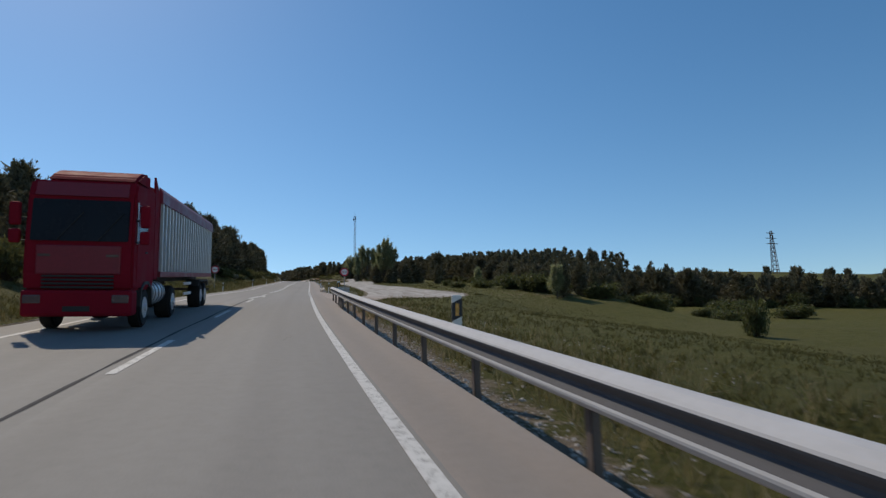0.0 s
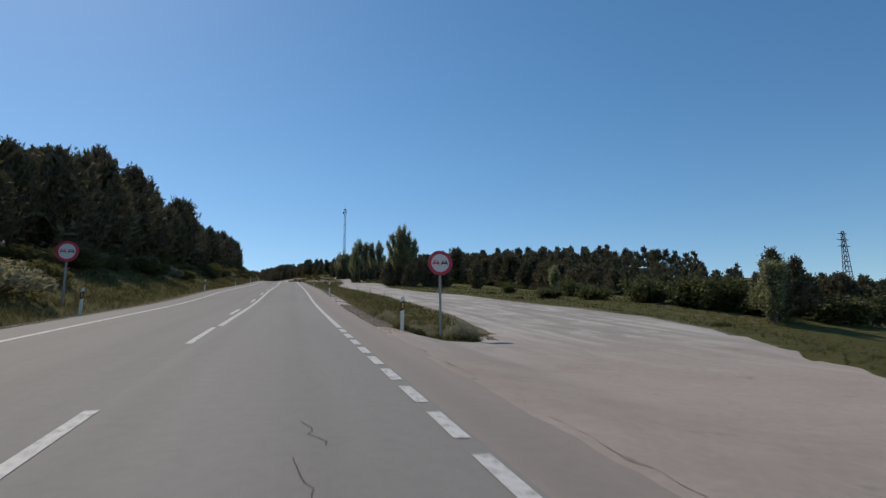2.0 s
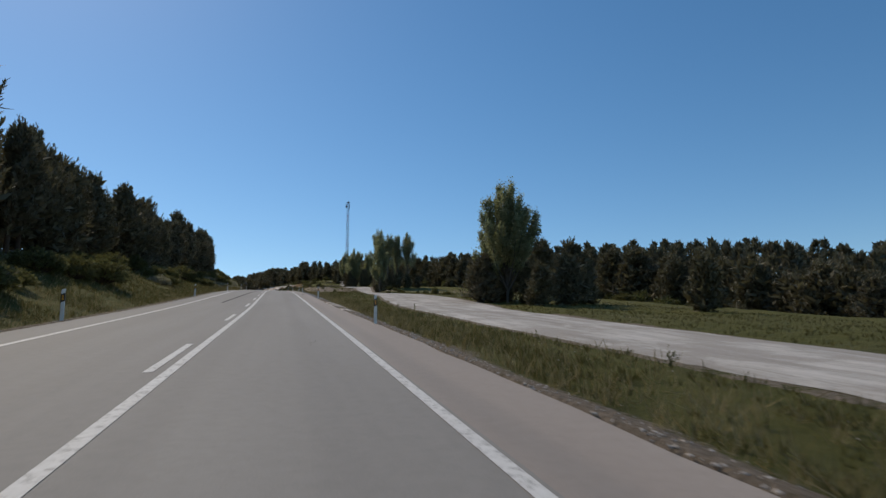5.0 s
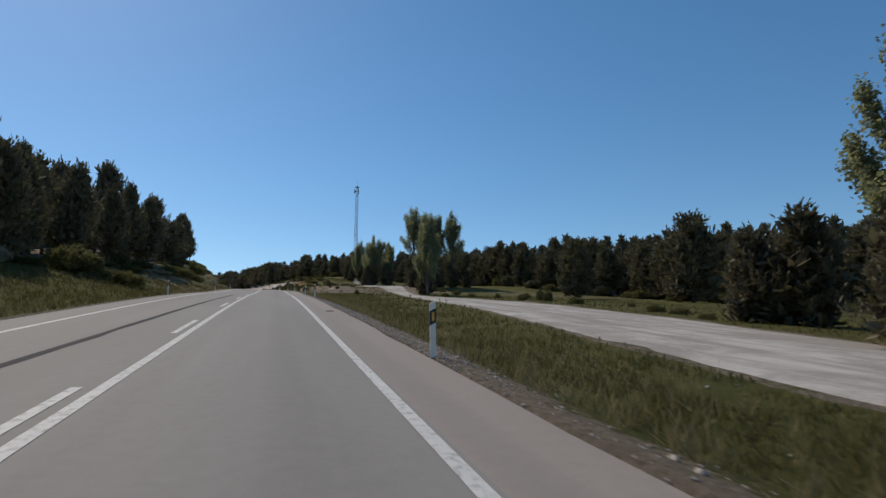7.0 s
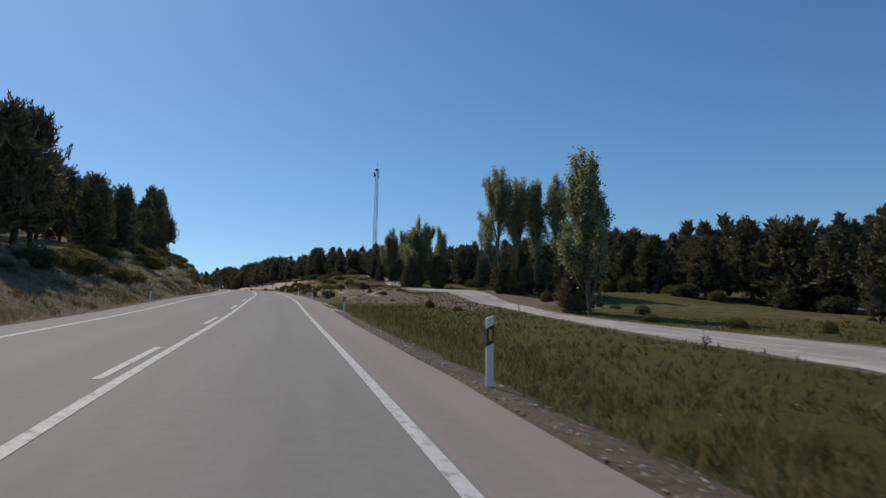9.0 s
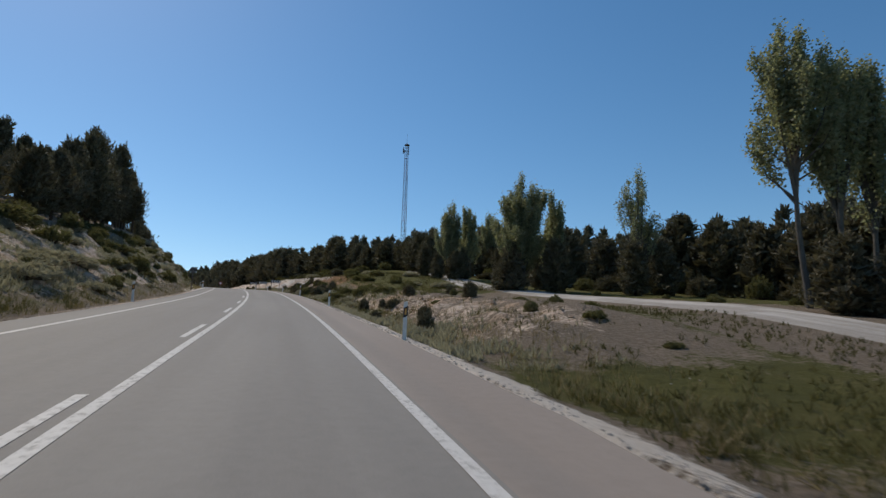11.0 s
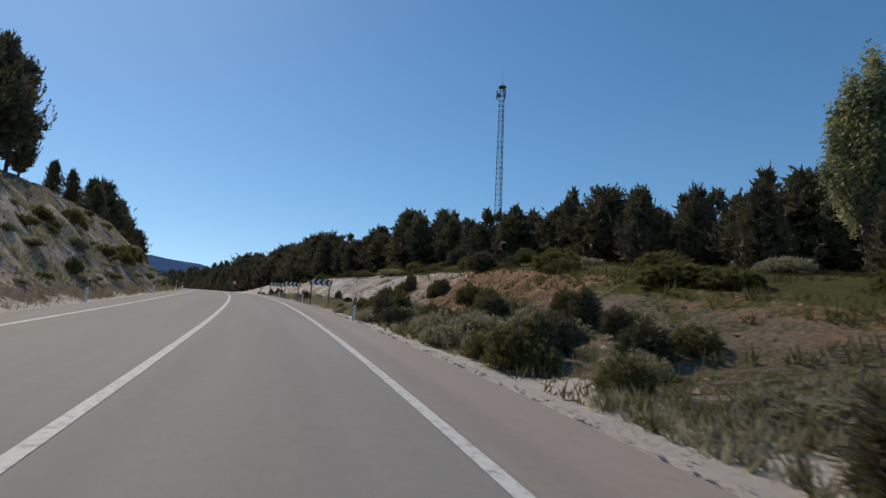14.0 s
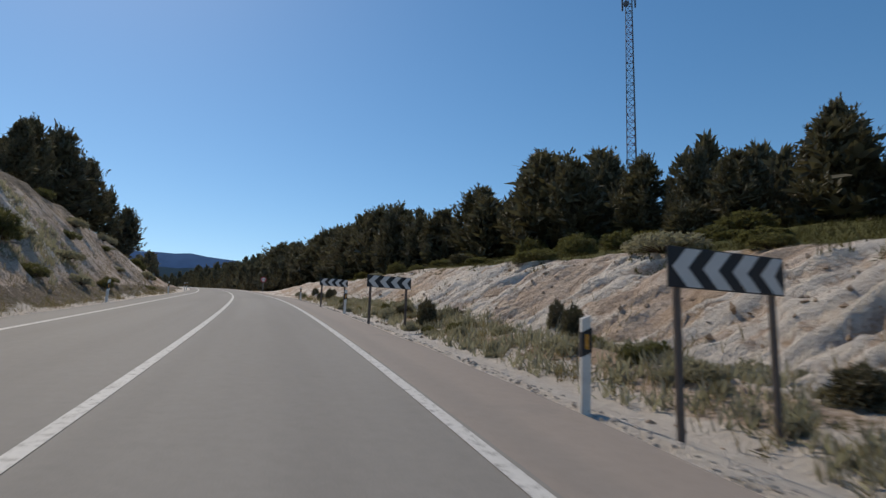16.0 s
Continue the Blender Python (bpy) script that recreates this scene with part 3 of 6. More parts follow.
for y0 in (68.8, 81.3, 93.0, 104.5, 117.3, 130.2, 143.0, 154.6, 166.0, 178.9, 190.0, 202.0, 214.0, 225.9, 236.8, 248.3, 260.0, 271.0, 283.2):
    strip_mesh("centre_dash", y0, y0 + 4.3, 1.0, MID - 0.36, MID - 0.22, PAINT, M_PAINT, 1, road)


def lane_arrow():
    """The curved arrow that calls overtakers back to their lane."""
    shaft = [(39.4 + 4.0 * t, -3.79 + 0.12 * t + 0.14 * t * t) for t in (k / 8 for k in range(9))]
    verts, faces = [], []
    for k, (y, u) in enumerate(shaft):
        w = 0.13
        verts += [(float(road_x(y)) + u - w, y, float(road_z(y)) + PAINT), (float(road_x(y)) + u + w, y, float(road_z(y)) + PAINT)]
        if k:
            faces.append((2 * k - 2, 2 * k - 1, 2 * k + 1, 2 * k))
    n = len(verts)
    for y, u in ((42.5, -3.12), (43.75, -3.79), (44.9, -3.14)):
        verts.append((float(road_x(y)) + u, y, float(road_z(y)) + PAINT + 0.002))
    faces.append((n, n + 2, n + 1))
    mesh("lane_arrow", verts, faces, M_PAINT, road, "white painted lane-change arrow")


lane_arrow()

# sealed crack in the other lane, manhole in the shoulder
M_SEAL = plain("crack_sealer", (0.095, 0.09, 0.088), 0.97, 0.05, 0, 0.3, 6.0)
strip_mesh("crack_sealer", 4, 37, 0.7, lambda y: -3.74 + 0.03 * bumpy(y * 0.8, 0.5), lambda y: -3.66 + 0.04 * bumpy(y * 0.9, 4.5), 0.004, M_SEAL, 1, road)
strip_mesh("crack_sealer", 148, 200, 0.9, lambda y: -5.35 + (y - 160) * 0.016 + 0.04 * bumpy(y * 0.5, 0.5), lambda y: -5.17 + (y - 160) * 0.016 + 0.05 * bumpy(y * 0.6, 4.5), 0.004, M_SEAL, 1, road)

# cracks in the right-hand lane
M_CRACK = plain("open_crack", (0.11, 0.10, 0.09), 0.97, 0.05, 0, 0.3, 6.0)
crack_rng = random.Random(17)
CRACKS = [(-1.35, 47.6, 1.0), (-1.3, 48.9, 0.9), (-1.5, 88.9, 1.1), (-1.35, 90.6, 0.8), (-1.2, 92.4, 1.0)] + [(crack_rng.uniform(-2.9, 0.7), 12 + 9.2 * k + crack_rng.uniform(-3, 3), crack_rng.uniform(0.5, 1.4)) for k in range(0, 38, 3)]
for k, (u0, y0, long) in enumerate(CRACKS):
    wob = lambda y, o=0.0, k=k, u0=u0: u0 + 0.16 * bumpy(y * 1.7, k * 1.3) + 0.05 * bumpy(y * 7, k * 2.1) + o
    strip_mesh("crack", y0, y0 + long, 0.12, wob, lambda y, w=wob, k=k: w(y) + 0.006 + 0.009 * np.abs(bumpy(y * 5, k * 0.7)), 0.003, M_CRACK, 1, road)
# gravelly seam between the shoulder and the apron
M_SEAM = plain("seam_gravel", (0.28, 0.24, 0.205), 0.95, 0.05, 0, 0.5, 9.0)
for y0, y1 in ((41.0, 43.2), (44.1, 46.0), (47.2, 49.6), (50.4, 51.1), (52.0, 54.5), (55.5, 56.2)):
    strip_mesh("seam", y0, y1, 0.1, lambda y: edge_r(y) + 0.05 + 0.06 * bumpy(y * 1.3, 0.2) + 0.03 * bumpy(y * 5, 0.9), lambda y, a=y0, b=y1: edge_r(y) + 0.05 + 0.06 * bumpy(y * 1.3, 0.2) + np.sin(np.pi * (y - a) / (b - a)) * (0.012 + 0.06 * np.abs(bumpy(y * 3.7, 5.5))), lambda u, y: apron_lift(u, y) + 0.004, M_SEAM, 1, road)


def manhole():
    p = Vector((float(road_x(176.8)) + 0.84, 176.8, float(road_z(176.8))))
    base = thing("manhole_cover", "dark cast-iron round manhole cover in the shoulder", "manhole", m=Matrix.Translation(p) @ pose(0, 0, 0, 7.4))
    bm = bmesh.new()
    cyl(bm, (0, 0, -0.05), (0, 0, 0.012), 0.19, n=28)
    part("rim", bm, M_IRON, base)
    bm = bmesh.new()
    cyl(bm, (0, 0, 0), (0, 0, 0.018), 0.165, n=28)
    for k in range(-2, 3):
        box(bm, (-0.10, k * 0.05 - 0.01, 0.015), (0.10, k * 0.05 + 0.01, 0.021))
    part("lid", bm, M_IRON, base)


manhole()


# ---- far ridges, distance haze painted into their colour ----
def ridge(name, label, dist, az0, az1, foot, tops, mat, eye):
    n = 60
    verts, faces = [], []
    for k in range(n + 1):
        az = az0 + (az1 - az0) * k / n
        el = np.interp(az, [a for a, _ in tops], [e for _, e in tops]) + 0.10 * float(bumpy(az * 0.9, dist * 0.01)) + 0.05 * float(bumpy(az * 3.1, dist * 0.02))
        for d, e in ((dist, foot), (dist * 1.06, foot + (el - foot) * 0.55), (dist * 1.15, el), (dist * 1.35, foot)):
            a = radians(az)
            verts.append((eye[0] + d * math.sin(a), eye[1] + d * math.cos(a), eye[2] + d * math.tan(radians(e))))
        if k:
            for j in range(3):
                q = 4 * k + j
                faces.append((q - 4, q, q + 1, q - 3))
    return tagged(mesh(name, verts, faces, mat, smooth=True), label, "hill", kind="structure")


EYE_END = (-5.6, 334.0, 41.0)
ridge("backdrop_hill", "wooded mountain ridge far away, painted in haze blue", 2200, -60, 20, 1.0, ((-60, 6.0), (-30, 6.6), (-18.6, 7.45), (-14.5, 7.5), (-11, 7.3), (-7, 6.4), (10, 5.5), (20, 4)), M_HAZYHILL, EYE_END)
ridge("backdrop_woods", "dark wooded slope in the distance, tinted with painted haze", 900, -60, 10, 1.0, ((-60, 4.5), (-25, 5.6), (-18.5, 6.25), (-14, 6.3), (-10, 6.4), (-4, 6.0), (10, 5)), M_HAZYSLOPE, EYE_END)
ridge("backdrop_slope", "blue-green wooded slope far across the valley, tinted with painted haze", 1000, 38, 110, -2.0, ((38, 5.2), (47, 5.4), (52, 5.6), (60, 6.4), (80, 6.0), (110, 5)), M_HAZYSLOPE, (0, 0, 0))


# ---- plants ----
def tube(verts, faces, pts, radii, n=6):
    base = len(verts)
    for k, (p, r) in enumerate(zip(pts, radii)):
        d = (pts[min(k + 1, len(pts) - 1)] - pts[max(k - 1, 0)])
        d = d / (np.linalg.norm(d) + 1e-9)
        a = np.cross(d, [0.31, 0.95, 0.1])
        a /= np.linalg.norm(a) + 1e-9
        b = np.cross(d, a)
        for j in range(n):
            t = 2 * math.pi * j / n
            verts.append(p + r * (math.cos(t) * a + math.sin(t) * b))
        if k:
            for j in range(n):
                o = base + (k - 1) * n
                faces.append((o + j, o + (j + 1) % n, o + n + (j + 1) % n, o + n + j))


def spikes(rs, centres, dirs, count, length, width, up=0.6, spread=0.8):
    """Bunches of slender pointed blades round each centre, leaning along dirs."""
    n = len(centres)
    c = np.repeat(centres, count, 0)
    d = np.repeat(dirs, count, 0) + rs.normal(0, spread, (n * count, 3))
    d[:, 2] += up
    d /= np.linalg.norm(d, axis=1)[:, None] + 1e-9
    L = length * rs.uniform(0.6, 1.25, (n * count, 1))
    side = np.cross(d, rs.normal(0, 1, (n * count, 3)))
    side /= np.linalg.norm(side, axis=1)[:, None] + 1e-9
    root = c + rs.normal(0, length * 0.16, c.shape)
    w = width * rs.uniform(0.7, 1.3, (n * count, 1))
    v = np.stack([root - side * w * 0.5, root + side * w * 0.5, root + d * L * 0.6 + side * w * 0.55, root + d * L], 1).reshape(-1, 3)
    f = np.arange(len(v)).reshape(-1, 4)
    return v, f


def leaves(rs, centres, size, count, scatter):
    """Small diamond leaves scattered round each centre."""
    n = len(centres) * count
    c = np.repeat(centres, count, 0) + rs.normal(0, 1, (n, 3)) * scatter
    a = rs.normal(0, 1, (n, 3))
    a /= np.linalg.norm(a, axis=1)[:, None]
    b = np.cross(a, rs.normal(0, 1, (n, 3)))
    b /= np.linalg.norm(b, axis=1)[:, None]
    s = size * rs.uniform(0.6, 1.3, (n, 1))
    v = np.stack([c - a * s * 0.6, c + b * s * 0.42, c + a * s * 0.6, c - b * s * 0.42], 1).reshape(-1, 3)
    return v, np.arange(len(v)).reshape(-1, 4)


def crown_mesh(name, v, f, mat, parent):
    return mesh(name, v.tolist(), f.tolist(), mat, parent)


def plumes(rs, roots, axes, count, length, blade, width):
    """Upright brushes of needles: slender blades set round a shoot, pointing along it."""
    n = len(roots)
    ax = np.repeat(axes / (np.linalg.norm(axes, axis=1)[:, None] + 1e-9), count, 0)
    L = np.repeat(length * rs.uniform(0.7, 1.3, (n, 1)), count, 0)
    t = rs.uniform(0.0, 1.0, (n * count, 1))
    c = np.repeat(roots, count, 0) + ax * L * t
    side = rs.normal(0, 1, (n * count, 3))
    side -= ax * (side * ax).sum(1)[:, None]
    side /= np.linalg.norm(side, axis=1)[:, None] + 1e-9
    d = ax + side * (0.80 - 0.45 * t)
    d /= np.linalg.norm(d, axis=1)[:, None]
    w = np.cross(d, side)
    w /= np.linalg.norm(w, axis=1)[:, None] + 1e-9
    w = w * width * rs.uniform(0.7, 1.3, (n * count, 1)) * 0.5
    l = blade * rs.uniform(0.7, 1.25, (n * count, 1))
    v = np.stack([c - w * 0.6, c + w * 0.6, c + d * l * 0.6 + w, c + d * l], 1).reshape(-1, 3)
    return v, np.arange(len(v)).reshape(-1, 4)


def pine(seed, H, bare, wide, name="pine_tree"):
    """A pine: straight trunk, whorls of limbs that sweep up to brushes of needles; H its height, bare the clear part of the trunk."""
    rs = np.random.RandomState(seed)
    base = thing(name, "dark green pine tree with a dense ragged crown", "tree")
    tv, tf = [], []
    lean = rs.normal(0, 0.25, 2)
    axis = lambda h: np.array([lean[0] * (h / H) ** 2, lean[1] * (h / H) ** 2, h])
    hs = np.linspace(-0.3, H * 0.95, 9)
    tube(tv, tf, [axis(max(h, 0)) * [1, 1, 0] + [0, 0, h] for h in hs], np.linspace(0.014 * H + 0.04, 0.02, 9), 7)
    roots, axes, fill, fdir = [], [], [], []
    lobes = rs.uniform(0.68, 1.22, 9)
    whorls = int((H - bare) / 0.52)
    for k in range(whorls):
        q = (k + 0.5 * rs.rand()) / whorls
        h = bare + (H - bare) * 0.95 * q
        prof = min(1.0, 0.66 + 1.5 * q) * (1 - q) ** 0.76 + 0.05
        for j in range(4 if q < 0.85 else 3):
            ang = k * 1.1 + j * 1.571 + rs.normal(0, 0.3)
            R = wide * prof * rs.uniform(0.66, 1.14) * lobes[int((ang % 6.28) / 6.28 * 9) % 9]
            p0 = axis(h)
            out = np.array([math.cos(ang), math.sin(ang), 0])
            p1 = p0 + out * R * 0.7 + [0, 0, R * (0.02 + 0.35 * q)]
            p2 = p0 + out * R + [0, 0, R * (0.28 + 0.75 * q)]
            if j < 3:
                tube(tv, tf, [p0, p1, p2], [0.035 + 0.014 * R, 0.03, 0.012], 4)
            for t in (0.22, 0.36, 0.48, 0.60, 0.74, 0.88, 1.0):
                c = (1 - t) ** 2 * p0 + 2 * t * (1 - t) * p1 + t * t * p2
                tang = 2 * (1 - t) * (p1 - p0) + 2 * t * (p2 - p1)
                tang = tang / (np.linalg.norm(tang) + 1e-6)
                if t > 0.7:
                    for _ in range(2 if t < 1.0 else 1):
                        roots.append(c + rs.normal(0, 0.10 + 0.05 * R, 3))
                        axes.append(tang * 0.3 + np.array([0, 0, 0.9 + 0.4 * q]) + rs.normal(0, 0.16, 3))
                else:
                    fill.append(c + rs.normal(0, 0.14 + 0.06 * R, 3))
                    fdir.append(tang * 0.5)
    for k in range(7):
        roots.append(axis(H * (0.90 + 0.012 * k)))
        axes.append(np.array([0, 0, 1.0]) + rs.normal(0, 0.22, 3))
    v, f = plumes(rs, np.array(roots), np.array(axes), 11, 0.98, 0.32, 0.115)
    v2, f2 = spikes(rs, np.array(fill), np.array(fdir), 7, 0.80, 0.30, 0.5, 0.6)
    f2 = f2 + len(v)
    v, f = np.concatenate([v, v2]), np.concatenate([f, f2])
    v[:, 2] *= H / v[:, 2].max()
    mesh("trunk", tv, tf, M_BARK, base, smooth=True)
    crown_mesh("crown", v, f, M_NEEDLE, base)
    return base


def poplar(seed, H, wide, bare, dense=1.0, name="poplar_tree", label="tall poplar tree with pale green leaves and upright limbs", stems=1):
    """A vase-shaped poplar: steep limbs that fan out from a low fork and end in ragged upright tips."""
    rs = np.random.RandomState(seed)
    base = thing(name, label, "tree")
    tv, tf, cs = [], [], []
    trunk = lambda h: np.array([0.12 * math.sin(h * 0.6 + seed), 0.1 * math.sin(h * 0.5), h])
    hs = np.linspace(-0.3, H * 0.9, 10)
    tube(tv, tf, [trunk(h) for h in hs], np.linspace(0.009 * H + 0.05, 0.02, 10), 7)
    n_limb = int((10 + 1.1 * H) * (0.7 + 0.35 * stems))
    lobes = rs.uniform(0.7, 1.15, 7)
    for k in range(n_limb):
        ang = k * 2.4 + rs.normal(0, 0.35)
        zt = bare + (H - bare) * rs.uniform(0.22, 1.0) ** 0.62
        z0 = bare + (zt - bare) * rs.uniform(0.05, 0.6)
        f = (zt - bare) / (H - bare)
        env = min(1.0, 0.55 + 0.9 * f) * min(1.0, (1.08 - f) * 3.0) ** 0.65
        out = 0.25 + 0.75 * math.sqrt(rs.rand())
        R = wide * env * out * lobes[k % 7]
        zt = bare + (zt - bare) * (1 - 0.2 * out * out * rs.uniform(0.4, 1.2))
        p0 = trunk(z0)
        p1 = np.array([p0[0] + math.cos(ang) * R, p0[1] + math.sin(ang) * R, max(zt, z0 + 0.8)])
        pm = p0 + (p1 - p0) * np.array([0.62, 0.62, 0.42])
        L = np.linalg.norm(p1 - p0)
        tube(tv, tf, [p0, pm, p1], [0.03 + 0.012 * L, 0.022 + 0.004 * L, 0.008], 4)
        for _ in range(int(6.4 * dense * L)):
            t = rs.uniform(0.26, 1.03) ** 0.7
            c = (1 - t) ** 2 * p0 + 2 * t * (1 - t) * pm + t * t * p1
            cs.append(c + rs.normal(0, 0.07 + 0.15 * (1 - abs(2 * t - 1)), 3))
    v, f = leaves(rs, np.array(cs), 0.15, 19, np.array([0.17, 0.17, 0.30]))
    tall = H / np.percentile(v[:, 2], 99.8)
    v[:, 2] *= tall
    tv = np.array(tv) * [1, 1, tall]
    mesh("trunk", tv, tf, M_PALEBARK, base, smooth=True)
    crown_mesh("crown", v, f, M_POPLAR, base)
    return base


def shrub(seed, H, R, mat, name="shrub", label="low green roadside shrub", bunches=150, blade=0.21, category="shrub"):
    rs = np.random.RandomState(seed)
    base = thing(name, label, category)
    tv, tf, cs, ds = [], [], [], []
    for k in range(bunches):
        ang, q = rs.uniform(0, 6.28), math.sqrt(rs.rand())
        h = H * rs.uniform(0.12, 1.0) * math.sqrt(max(0.05, 1 - 0.75 * q * q)) * rs.uniform(0.8, 1.1)
        c = np.array([math.cos(ang) * R * q, math.sin(ang) * R * q, h * 0.82])
        cs.append(c)
        ds.append(np.array([math.cos(ang) * q, math.sin(ang) * q, 0.3]))
        if k % 10 == 0:
            tube(tv, tf, [np.array([c[0] * 0.15, c[1] * 0.15, -0.08]), c * [0.6, 0.6, 0.5], c], [0.025, 0.016, 0.006], 4)
    v, f = spikes(rs, np.array(cs), np.array(ds), 12, blade, blade * 0.2, 0.5, 0.85)
    mesh("woody_base", tv, tf, M_BARK, base)
    crown_mesh("foliage", v, f, mat, base)
    return base


def broadleaf(seed, H, R, mat, name="broadleaf_bush", label="large leafy green bush"):
    """A many-stemmed bush with small leaves in uneven clumps."""
    rs = np.random.RandomState(seed)
    base = thing(name, label, "bush")
    tv, tf, cs = [], [], []
    for k in range(26):
        ang, q = rs.uniform(0, 6.28), math.sqrt(rs.rand())
        top = np.array([math.cos(ang) * R * q, math.sin(ang) * R * q, H * (0.55 + 0.45 * rs.rand()) * math.sqrt(max(0.1, 1 - 0.6 * q * q))])
        tube(tv, tf, [np.array([top[0] * 0.1, top[1] * 0.1, -0.15]), top * [0.6, 0.6, 0.5], top], [0.06, 0.03, 0.01], 4)
        for _ in range(14):
            t = rs.uniform(0.15, 1.05)
            cs.append(top * [0.35 + 0.65 * t, 0.35 + 0.65 * t, t] + rs.normal(0, 0.16, 3) * [R * 0.8, R * 0.8, H * 0.3])
    v, f = leaves(rs, np.array(cs), 0.2, 11, 0.2)
    v[:, 2] = np.maximum(v[:, 2], 0.02)
    mesh("woody_base", tv, tf, M_BARK, base)
    crown_mesh("foliage", v, f, mat, base)
    return base


def place(proto, u, y, turn=0.0, size=1.0, wide=None, group="", sink=0.05, label=""):
    w = wide or size
    p = spot(u, y, -sink)
    ob = copy_thing(proto, Matrix.Identity(4))
    ob.matrix_world = Matrix.Translation(p) @ pose(0, 0, 0, 0, 0, turn) @ Matrix.Diagonal((w, w, size, 1))
    return tagged(ob, label, group=group)


def remove(proto):
    for o in (*proto.children_recursive, proto):
        bpy.data.objects.remove(o)


# ---- the lorry in the other lane ----
M_CABRED = plain("cab_red", (0.23, 0.010, 0.022), 0.75, 0.06, 0, 0.12, 1.5)
M_DARKRED = plain("trailer_red", (0.22, 0.022, 0.035), 0.5, 0.4, 0, 0.2, 2.0)
M_GLASS = plain("dark_glass", (0.010, 0.011, 0.018), 0.25, 0.12, 0, 0.1, 2.0)
M_RUBBER = plain("tyre_rubber", (0.022, 0.021, 0.020), 0.85, 0.2, 0, 0.3, 8.0)
M_CHASSIS = plain("chassis_grey", (0.045, 0.043, 0.042), 0.7, 0.3, 0.2, 0.3, 4.0)
M_ALU = plain("aluminium", (0.55, 0.56, 0.58), 0.4, 0.5, 0.5, 0.2, 2.0)
M_ALUPAINT = plain("grey_panel", (0.30, 0.31, 0.33), 0.5, 0.4, 0.2, 0.2, 2.0)
M_LAMP = plain("lamp_glass", (0.12, 0.075, 0.075), 0.2, 0.6, 0, 0.1, 9.0)


def wheel(parent, x, y, side, width=0.32):
    bm = bmesh.new()
    vs = cyl(bm, (x - width / 2, y, 0.5), (x + width / 2, y, 0.5), 0.5, n=26)
    bmesh.ops.bevel(bm, geom=[e for e in bm.edges if len({round(v.co.x, 3) for v in e.verts}) == 1], offset=0.05, segments=2, affect="EDGES")
    t = part("wheel", bm, M_RUBBER, parent)
    bm = bmesh.new()
    xo = x + side * width / 2
    cyl(bm, (xo - side * 0.06, y, 0.5), (xo + side * 0.012, y, 0.5), 0.29, 0.26, n=20)
    cyl(bm, (xo, y, 0.5), (xo + side * 0.06, y, 0.5), 0.11, 0.09, n=14)
    for k in range(8):
        a = k * math.pi / 4
        cyl(bm, (xo, y + 0.18 * math.cos(a), 0.5 + 0.18 * math.sin(a)), (xo + side * 0.03, y + 0.18 * math.cos(a), 0.5 + 0.18 * math.sin(a)), 0.02, n=6)
    part("rim", bm, M_ALU, t, "steel rim with wheel nuts")


